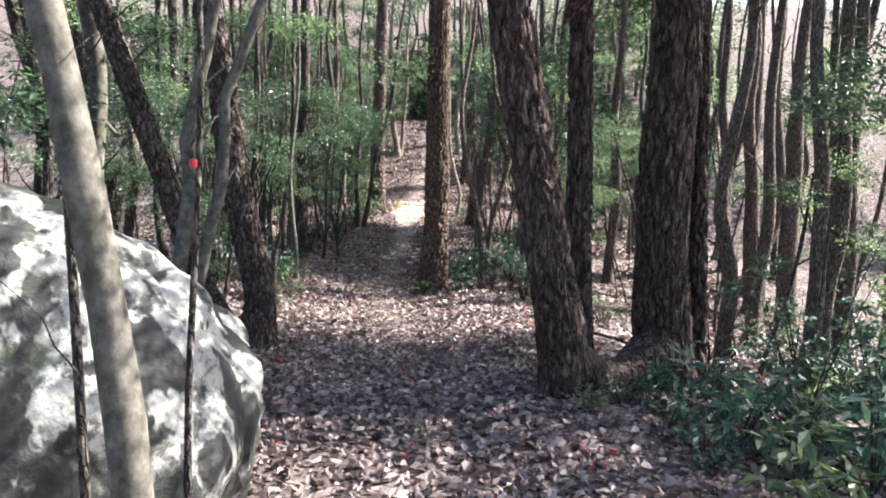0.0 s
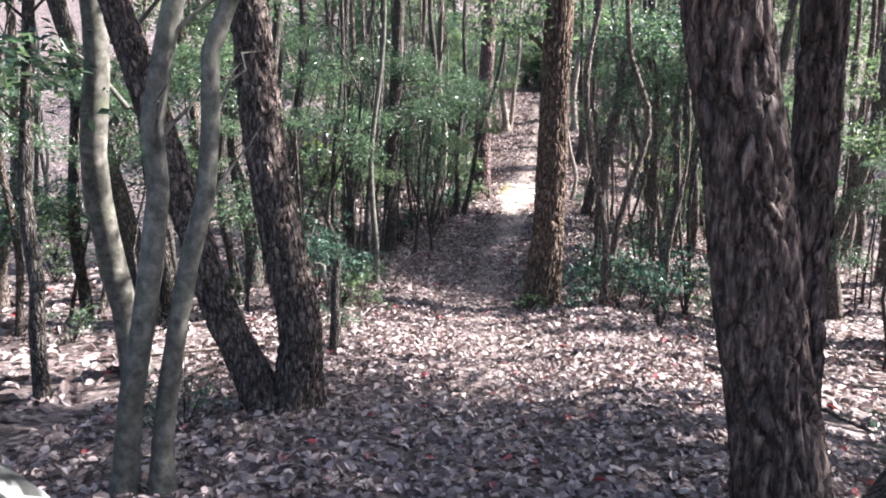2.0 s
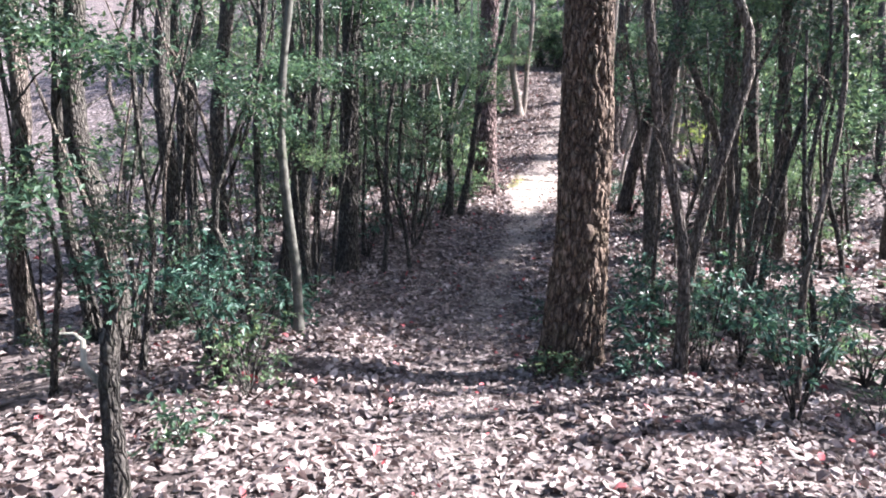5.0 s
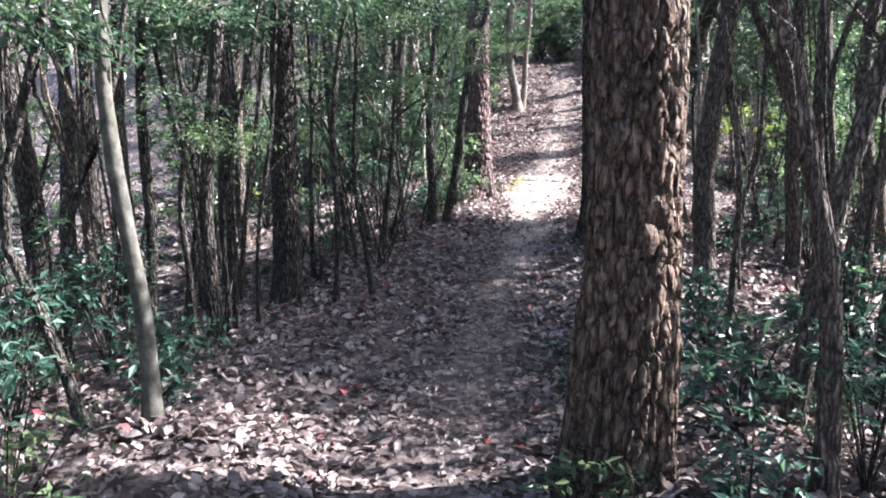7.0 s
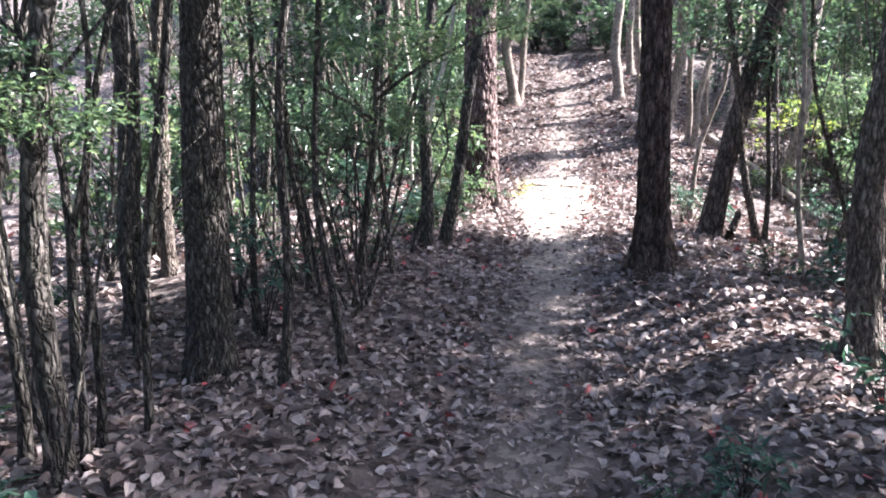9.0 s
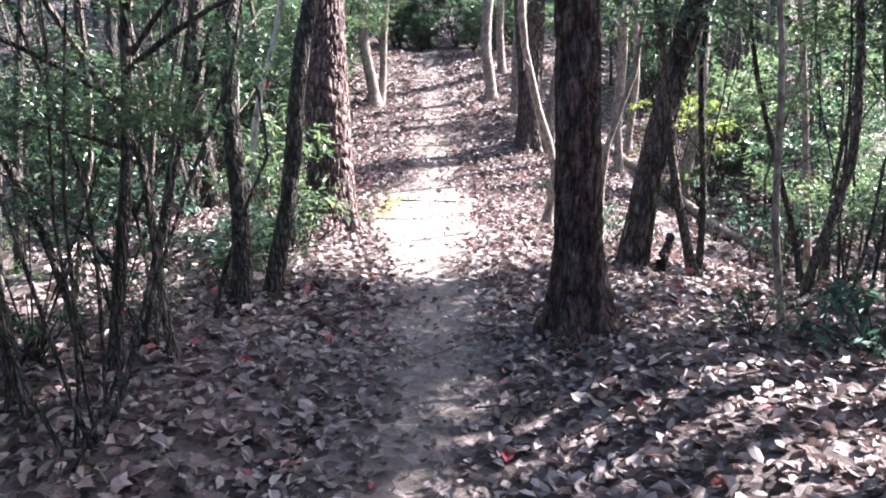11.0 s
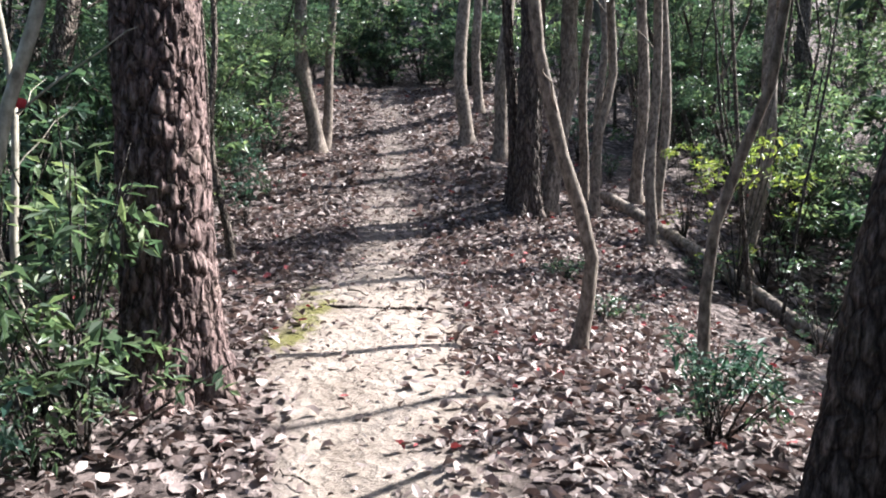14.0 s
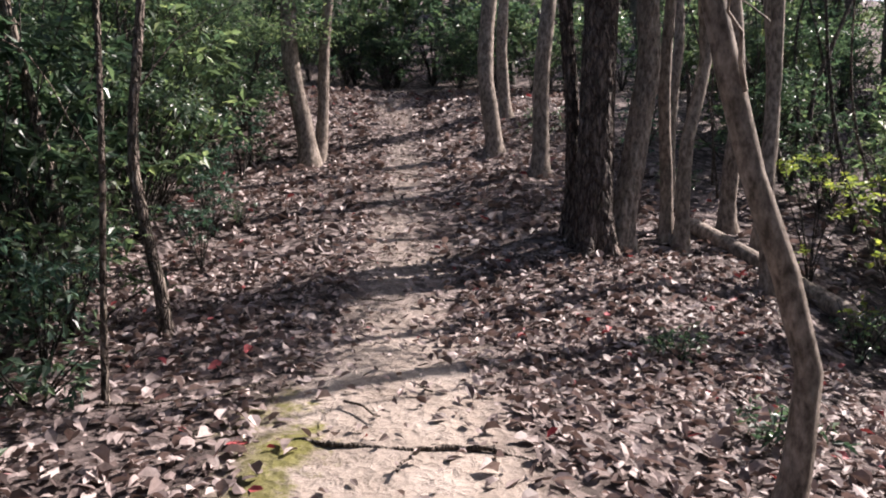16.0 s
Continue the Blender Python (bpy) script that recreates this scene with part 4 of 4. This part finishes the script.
def thin_stems():
    """Bare thin stems of the undergrowth."""
    rng = np.random.RandomState(92)
    for x0, x1, y0, y1, count, r0, r1 in [(-3.1, -2.5, 16.2, 17.6, 3, 0.006, 0.011), (-4.0, -3.0, 13.5, 14.8, 3, 0.008, 0.018), (0.9, 5.5, 11.8, 19.5, 30, 0.012, 0.045),
                                          (-6.2, -3.6, 8.5, 16.5, 5, 0.015, 0.05), (2.4, 6.0, 19.0, 29.0, 16, 0.012, 0.05), (-6.0, -3.2, 17.0, 29.0, 18, 0.012, 0.05), (3.0, 6.0, 5.5, 11.0, 8, 0.015, 0.05)]:
        for k in range(count):
            x, y, r = x0 + rng.rand() * (x1 - x0), y0 + rng.rand() * (y1 - y0), r0 + (r1 - r0) * rng.rand() ** 1.5
            a = rng.randn() * 0.16
            slim_tree(x, y, r, (a, 2 * a + rng.randn() * 0.08, 4 * a + rng.randn() * 0.3), BARK_DARK if k % 2 else BARK_BROWN, "thin bare stem in the undergrowth", 700 + k + int(x0 * 10), 2.6 + 40 * r * rng.rand() + rng.rand(), 1 if r > 0.025 else 0, 1.5, False, 0.7, 3.0, kind="sapling")


thickets()
shade_trees()
thin_stems()


# ---- undergrowth ----
def shrub_meshes(seed, size, height, mat, twigs=7, leaf=0.07, per=26, wide=0.42, dense=False):
    """Thin stems that rise from one root, and their leaves."""
    rng = np.random.RandomState(seed)
    pieces, cos, tris, off = [], [], [], 0
    for k in range(twigs):
        a = rng.rand() * 6.28
        tip = np.array([size * math.cos(a) * (0.3 + 0.7 * rng.rand()), size * math.sin(a) * (0.3 + 0.7 * rng.rand()), height * (0.22 + 0.78 * rng.rand())])
        f = np.linspace(0, 1, 6)[:, None]
        p = np.concatenate([np.repeat(tip[None, :2], 6, 0) * f ** 1.4, tip[2] * f - 0.06 * (1 - f)], 1)
        pieces.append(tube(p, 0.009 * (1 - 0.7 * f[:, 0]), 5))
        c, t, _, _ = leaf_cloud(seed * 31 + k, 5, per // 5 + 1, (0.24, 0.24, 0.16), leaf, 0.2, wide)
        c = c * (0.6 + size * 0.5) + p[4]
        cos.append(c)
        tris.append(t + off)
        off += len(c)
    if dense:
        step = np.cumsum([0] + [len(co) for co, q in pieces])
        pieces = [(np.concatenate([co for co, q in pieces]), np.concatenate([q + k for (co, q), k in zip(pieces, step)]))]
    stems = [mesh_np("shrub_stem", co, q, None, BARK_DARK, True) for co, q in pieces]
    return stems, mesh_np("shrub_foliage", np.concatenate(cos), [], np.concatenate(tris), mat)


SHRUBS = [shrub_meshes(1, 0.45, 0.7, LEAF_DARK, 8), shrub_meshes(2, 0.55, 1.0, LEAF_LIGHT, 9), shrub_meshes(3, 0.3, 0.4, LEAF_DARK, 6, 0.09, 20),
          shrub_meshes(4, 0.7, 1.5, LEAF_DARK, 12, 0.075, 30), shrub_meshes(5, 0.35, 0.45, LEAF_LIGHT, 6, 0.13, 14, 0.45), shrub_meshes(6, 0.6, 1.7, LEAF_YELLOW, 9, 0.08, 26),
          shrub_meshes(7, 1.0, 2.0, LEAF_DARK, 22, 0.1, 50, dense=True), shrub_meshes(8, 1.0, 2.6, LEAF_LIGHT, 20, 0.095, 46, dense=True),
          shrub_meshes(9, 0.42, 0.55, LEAF_BLUE, 8, 0.13, 18, 0.36), shrub_meshes(10, 0.5, 1.25, LEAF_BLUE, 10, 0.09, 34, 0.4), shrub_meshes(11, 0.45, 1.5, LEAF_LIGHT, 7, 0.13, 22, 0.36)]
SHRUB_LABEL = ["low dark green evergreen shrub", "light green leafy shrub", "small dark green seedling among dry leaves", "tall dark green shrub in the undergrowth",
               "low plant with broad green leaves", "yellow-green sapling with fine leaves", "dense dark green thicket bush", "tall light green thicket bush",
               "low blue-green plant with long pointed leaves", "shaded blue-green bush at the path edge", "leggy shrub with glossy light green leaves"]


def shrub(x, y, kind, scale=1.0, turn=0.0):
    s = tree_at(x, y, "shrub", 0.01)
    s.rotation_euler = (0, 0, turn)
    s.scale = (scale,) * 3
    for stem in SHRUBS[kind][0]:
        part("stem", stem, s)
    part("foliage", SHRUBS[kind][1], s)
    return tagged(s, SHRUB_LABEL[kind], "shrub", "undergrowth")


PLACED_START = [(2.12, 4.27, 4, 1.2), (2.60, 6.67, 2, 1.2), (3.95, 6.95, 0, 1.0), (1.0, 5.0, 4, 0.5), (2.55, 8.11, 0, 0.8), (1.33, 5.28, 2, 0.8),
                (1.44, 12.75, 0, 1.1), (-2.54, 11.09, 1, 0.9), (-2.45, 10.00, 2, 1.0), (1.86, 11.68, 0, 0.7), (-4.22, 11.22, 0, 1.0), (0.67, 12.53, 0, 0.8)]
PLACED_OAK = [(-0.46, 11.85, 4, 0.7), (-0.2, 11.8, 4, 0.5), (0.58, 13.31, 0, 1.1), (-5.38, 14.77, 3, 0.8), (-3.31, 13.22, 0, 1.0), (1.15, 13.52, 3, 0.8),
              (-3.96, 12.89, 0, 1.0), (-0.6, 14.12, 2, 0.6), (1.13, 14.11, 1, 0.8)]
PLACED_BEND = [(-2.3, 19.60, 1, 0.8), (-3.21, 17.19, 3, 0.8), (-2.72, 17.35, 0, 0.8), (-2.92, 18.72, 0, 0.8), (0.6, 17.33, 0, 0.7), (1.68, 18.27, 0, 0.8),
               (-2.5, 20.1, 1, 1.2), (-2.2, 19.75, 1, 1.2), (0.42, 20.02, 0, 0.8), (2.29, 24.95, 5, 0.8), (0.60, 22.38, 2, 0.9), (-2.4, 19.2, 0, 0.9)]
PLACED_SLOPE = [(-2.34, 18.77, 0, 0.9), (-2.5, 18.27, 4, 1.0), (2.35, 20.48, 1, 0.7), (-3.41, 24.11, 1, 0.9), (-3.45, 25.40, 3, 0.7), (-2.84, 28.43, 0, 1.0),
                (3.51, 26.80, 1, 1.0), (0.52, 23.31, 2, 0.8), (2.06, 23.95, 0, 0.9), (-2.70, 22.45, 2, 1.0), (-2.53, 26.14, 0, 0.6), (0.93, 29.07, 0, 1.0)]
PLACED_TOP = [(-1.0, 33.0, 6, 1.2), (-1.8, 33.3, 6, 1.1), (-0.3, 33.4, 6, 1.2), (0.7, 33.1, 6, 1.0), (-0.99, 34.7, 3, 1.3), (-2.32, 33.8, 3, 1.3), (0.14, 34.2, 3, 1.3), (-3.24, 33.4, 3, 1.3), (1.2, 33.6, 3, 1.2), (-1.5, 36.0, 3, 1.5)]
PLACED_FERNS = [(1.95, 3.7, 4, 1.2), (2.4, 4.8, 0, 1.0), (2.8, 5.3, 4, 1.3), (3.0, 4.2, 0, 1.1), (2.2, 5.4, 4, 1.0), (1.5, 4.7, 4, 0.7), (2.7, 3.4, 0, 1.0), (-2.55, 6.75, 0, 0.9), (3.2, 24.5, 1, 1.6), (3.8, 23.2, 3, 1.3), (4.2, 25.5, 1, 1.7), (3.0, 27.5, 3, 1.4), (3.7, 25.0, 7, 0.8), (4.4, 26.4, 7, 0.9), (3.5, 28.2, 7, 0.8), (4.6, 23.6, 7, 0.7)]
PLACED_EDGE = [(4.6, 8.2, 1, 1.2), (5.2, 7.4, 7, 0.7), (5.6, 9.0, 7, 0.6), (4.3, 9.4, 1, 1.0), (6.3, 8.2, 7, 0.8), (6.6, 10.4, 7, 0.8), (5.2, 11.2, 1, 1.2), (4.2, 7.2, 9, 1.0), (7.4, 9.4, 7, 1.0),
               (2.4, 23.9, 5, 1.15), (2.95, 24.4, 5, 1.05), (3.6, 25.2, 7, 0.8), (-3.0, 23.6, 1, 1.3), (-3.3, 24.6, 10, 1.0), (-2.6, 24.9, 9, 0.6), (-2.75, 25.9, 9, 0.7), (-2.9, 23.0, 9, 0.7), (-3.1, 22.2, 1, 1.0),
               (1.9, 4.5, 8, 1.3), (2.5, 4.0, 8, 1.4), (2.1, 5.1, 8, 1.0), (3.1, 4.9, 8, 1.4), (2.9, 5.9, 9, 0.9), (3.5, 5.6, 9, 1.1), (1.75, 5.25, 8, 0.9), (1.6, 4.2, 8, 0.8), (3.4, 4.4, 8, 1.2),
               (0.2, 11.75, 8, 0.7), (0.75, 12.1, 9, 0.8), (1.2, 11.3, 9, 0.9), (1.1, 12.5, 9, 0.8), (1.7, 12.6, 9, 0.9), (0.35, 12.7, 8, 1.0), (0.9, 13.2, 9, 0.8), (1.6, 13.8, 9, 0.9), (2.2, 12.9, 3, 0.8), (0.4, 14.0, 8, 1.0), (-0.15, 13.3, 8, 0.8), (-0.35, 14.2, 8, 0.6), (-0.45, 13.5, 2, 0.8), (0.5, 15.0, 8, 0.9),
               (-2.4, 10.75, 1, 0.9), (-2.7, 10.9, 9, 0.8), (-3.1, 11.5, 9, 0.9), (-2.9, 12.6, 8, 1.0), (-3.5, 12.2, 9, 1.0), (-3.0, 13.1, 8, 0.9), (-3.7, 13.3, 9, 1.0), (-3.9, 11.6, 9, 1.1), (-4.3, 13.2, 3, 1.0), (-3.1, 15.9, 9, 0.8), (-3.5, 16.4, 9, 0.9),
               (-3.0, 17.7, 9, 0.8), (-2.6, 18.9, 8, 0.9), (-2.5, 19.6, 10, 0.8), (-2.35, 20.0, 10, 1.0), (-2.6, 20.75, 10, 1.2), (-2.55, 19.3, 8, 1.0), (-3.2, 19.1, 9, 0.9),
               (0.85, 20.9, 8, 0.8), (0.3, 19.9, 9, 0.5), (1.2, 17.2, 8, 1.0), (1.9, 17.0, 9, 0.8), (2.4, 18.4, 9, 0.8), (2.1, 20.6, 9, 0.7), (2.9, 21.5, 9, 0.9), (2.6, 22.8, 3, 0.7), (-3.2, 24.2, 9, 0.7), (-3.0, 26.6, 9, 0.8), (-3.4, 22.9, 9, 0.9), (-2.9, 28.0, 9, 0.9), (1.8, 27.8, 9, 0.8), (2.4, 29.0, 9, 0.9), (-3.7, 21.4, 3, 0.9), (-3.0, 31.0, 9, 0.9)]
for i, (x, y, kind, size) in enumerate(PLACED_EDGE + PLACED_FERNS + PLACED_START + PLACED_OAK + PLACED_BEND + PLACED_SLOPE + PLACED_TOP):
    shrub(x, y, kind, size, i * 1.7)


def scatter_shrubs():
    rng = np.random.RandomState(5)
    for k in range(110):
        side = -1 if k % 2 else 1
        y = 3 + rng.rand() * 30
        u = 2.9 + 6.5 * rng.rand() ** 1.3
        x = float(path_x(y)) + side * u
        if (y < 9 and side < 0) or (side > 0 and u > 3.5 and k % 3) or (abs(y - 8) < 2.5 and u < 3.6):
            continue
        shrub(x, y, rng.choice(6, p=[0.28, 0.22, 0.12, 0.3, 0.05, 0.03]), 0.7 + 0.6 * rng.rand(), rng.rand() * 6.28)
    for x0, x1, y0, y1, count in [(-4.5, 3.0, 31.4, 33.2, 14), (-7, -3.4, 22, 31, 22), (3.4, 8.5, 23.5, 33, 26), (-4.6, -3.1, 24.5, 31, 10), (3.0, 6.5, 29, 34, 8), (-7, -4.5, 17, 22, 4)]:
        for k in range(count):
            shrub(x0 + (x1 - x0) * rng.rand(), y0 + (y1 - y0) * rng.rand(), 7 if k % 3 == 0 else 6, 0.6 + 0.6 * rng.rand(), rng.rand() * 6.28)


def far_thicket():
    """The bushes of the far wood, which cannot be told apart."""
    rng = np.random.RandomState(6)
    cos, faces, slots, off = [], {3: [], 4: []}, {3: [], 4: []}, 0
    for x0, x1, y0, y1, count in [(-15, -8, 4, 19, 26), (-9, 7, 31.6, 34.5, 20), (-14, 12, 34.5, 44, 40)]:
        for k in range(count):
            x, y = x0 + (x1 - x0) * rng.rand(), y0 + (y1 - y0) * rng.rand()
            kind, size, a = 7 if k % 3 == 0 or x0 == -15 else 6, (0.6 + 0.6 * rng.rand()) * (1.5 if y0 > 34 else 1.0), rng.rand() * 6.28
            for me, corners, slot in ((SHRUBS[kind][1], 3, kind - 6), (SHRUBS[kind][0][0], 4, 2)):
                co = np.zeros(len(me.vertices) * 3, np.float32)
                me.vertices.foreach_get("co", co)
                co = co.reshape(-1, 3) * size
                ids = np.zeros(len(me.loops), np.int32)
                me.loops.foreach_get("vertex_index", ids)
                turned = np.stack([co[:, 0] * math.cos(a) - co[:, 1] * math.sin(a) + x, co[:, 0] * math.sin(a) + co[:, 1] * math.cos(a) + y, co[:, 2] + float(ground(x, y))], -1)
                cos.append(turned)
                faces[corners].append(ids.reshape(-1, corners) + off)
                slots[corners].append(np.full(len(ids) // corners, slot, np.int32))
                off += len(co)
    me = mesh_np("far_thicket", np.concatenate(cos), np.concatenate(faces[4]), np.concatenate(faces[3]))
    for m in (LEAF_DARK, LEAF_LIGHT, BARK_DARK):
        me.materials.append(m)
    me.polygons.foreach_set("material_index", np.concatenate(slots[4] + slots[3]))
    tagged(new("far_thicket", me), "dense green bushes of the far wood", "bushes", kind="stuff")


far_thicket()
scatter_shrubs()


# ---- boulder ----
def boulder():
    bm = bmesh.new()
    bmesh.ops.create_icosphere(bm, subdivisions=6, radius=1.0)
    for v in bm.verts:
        p = v.co.normalized()
        big = noise.noise(p * 1.6 + Vector((3, 1, 7)))
        mid = noise.noise(p * 4.5 + Vector((1, 5, 2)))
        small = noise.noise(p * 14 + Vector((8, 2, 4)))
        crack = max(0.0, 0.08 - abs(noise.noise(p * 3.1 + Vector((4, 4, 1)))))
        k = 1 + 0.07 * big + 0.045 * mid + 0.014 * small - 0.5 * crack
        v.co = Vector((p.x * 1.58 * (1 - 0.16 * max(0.0, 0.25 - p.z)), p.y * 1.12, p.z * 1.33)) * k
    me = bpy.data.meshes.new("boulder")
    bm.to_mesh(me)
    bm.free()
    me.polygons.foreach_set("use_smooth", np.full(len(me.polygons), True))
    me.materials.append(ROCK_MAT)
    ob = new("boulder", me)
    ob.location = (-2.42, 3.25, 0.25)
    tagged(ob, "large pale grey boulder with dark patches, moss and a shade-tinted flank", "rock")


boulder()


# ---- broken wood ----
def dead_wood(name, points, r0, r1, mat, label, category, rough=0.12):
    """A fallen or broken piece of wood along a few points, given above the ground."""
    rng = np.random.RandomState(len(label))
    pts = np.array([(x, y, float(ground(x, y)) + h) for x, y, h in points])
    n = 30
    f, g = np.linspace(0, 1, n), np.linspace(0, 1, len(pts))
    p = np.stack([np.interp(f, g, pts[:, k]) for k in range(3)], -1) + rng.randn(n, 3) * 0.003
    co, q = tube(p - p[0], np.interp(f, [0, 1], [r0, r1]) * (1 + rough * rng.randn(n) * 0.6), 10)
    c2 = co.reshape(n, 10, 3)
    c2[0] = c2[0].mean(0) + (c2[0] - c2[0].mean(0)) * 0.3
    c2[-1] = c2[-1].mean(0) + (c2[-1] - c2[-1].mean(0)) * 0.25
    ob = new(name, mesh_np(name, c2.reshape(-1, 3), q, None, mat, True))
    ob.location = p[0]
    return tagged(ob, label, category)


dead_wood("fallen_log", [(1.6, 25.9, 0.06), (2.25, 24.7, 0.06), (2.95, 23.3, 0.06), (3.5, 22.3, 0.06)], 0.085, 0.065, BARK_TAN, "fallen log lying down the leafy slope", "log")


def broken_stump():
    rng = np.random.RandomState(8)
    t = tree_at(-2.25, 9.1, "broken_stump")
    z = np.linspace(-0.1, 0.95, 22)
    x = 0.03 * z + 0.012 * np.sin(z * 7)
    rad = 0.052 * (1 + 0.35 * np.exp(-np.maximum(z, 0) / 0.1)) * (1 - 0.25 * z) * (1 + 0.12 * rng.randn(22) * 0.5)
    co, q = tube(np.stack([x, 0 * x, z], -1), rad, 14)
    c2 = co.reshape(22, 14, 3)
    c2[-2:, :, 2] += np.clip(rng.randn(2, 14), -1, 1.4) * 0.05
    c2[-1, :, :2] = c2[-1, :, :2].mean(0) + (c2[-1, :, :2] - c2[-1, :, :2].mean(0)) * 0.45
    part("trunk", mesh_np("trunk", c2.reshape(-1, 3), q, None, BARK_DARK, True), t)
    branch_to(t, (0.01, 0, 0.6), (-0.2, -0.03, 0.98), 0.022, BARK_PALE, rng, "side_branch")
    branch_to(t, (0.02, 0, 0.85), (0.1, 0.05, 1.15), 0.012, BARK_BROWN, rng, "side_branch")
    tagged(t, "broken brown stump with a pale side branch", "stump")


broken_stump()
dead_wood("broken_stub", [(0.58, 18.97, -0.06), (0.65, 19.03, 0.12), (0.74, 19.1, 0.33)], 0.055, 0.032, BARK_PURPLE, "dark broken stub at a tree foot", "stump", 0.04)
dead_wood("fallen_branch", [(1.1, 18.0, 0.03), (1.9, 18.4, 0.35), (2.6, 18.7, 0.55)], 0.03, 0.018, BARK_DARK, "thin dark fallen branch propped in the slope", "branch")
dead_wood("fallen_stick", [(1.5, 10.0, 0.03), (2.2, 9.3, 0.05), (2.7, 8.8, 0.03)], 0.03, 0.015, BARK_DARK, "thin dark stick on the leaves", "branch")


# a thin brown tube laid along the dark line across the path
dead_wood("path_line", [(-1.62, 22.2, -0.01), (-1.42, 22.06, 0.02), (-1.1, 22.0, 0.018), (-0.8, 22.01, 0.015), (-0.55, 21.96, -0.012)], 0.012, 0.008, BARK_BROWN, "thin bare root crossing the earth path", "root", 0.2)
dead_wood("fallen_branch", [(-2.6, 9.3, 0.02), (-3.3, 8.8, 0.06), (-4.1, 8.6, 0.03)], 0.022, 0.012, BARK_TAN, "pale thin branch lying in the sun", "branch")


def ground_twigs():
    """Small sticks strewn over the dry leaves."""
    rng = np.random.RandomState(19)
    cos, qs, off = [], [], 0
    for k in range(260):
        y = 2.5 + 27 * rng.rand()
        x = float(path_x(y)) + (rng.rand() - 0.5) * 5.5
        a, length = rng.rand() * 6.28, 0.12 + 0.5 * rng.rand() ** 2
        f = np.linspace(-0.5, 0.5, 5)
        px, py = x + f * length * math.cos(a) + rng.randn(5) * 0.012, y + f * length * math.sin(a) + rng.randn(5) * 0.012
        pz = ground(px, py) + roughness(px, py) + 0.025 + 0.01 * rng.rand(5)
        co, q = tube(np.stack([px, py, pz], -1), np.linspace(1, 0.5, 5) * (0.003 + 0.005 * rng.rand()), 5)
        cos.append(co)
        qs.append(q + off)
        off += len(co)
    tagged(new("ground_twigs", mesh_np("ground_twigs", np.concatenate(cos), np.concatenate(qs), None, BARK_BROWN, True)), "small dry sticks strewn over the leaves", "twigs", kind="stuff")


ground_twigs()
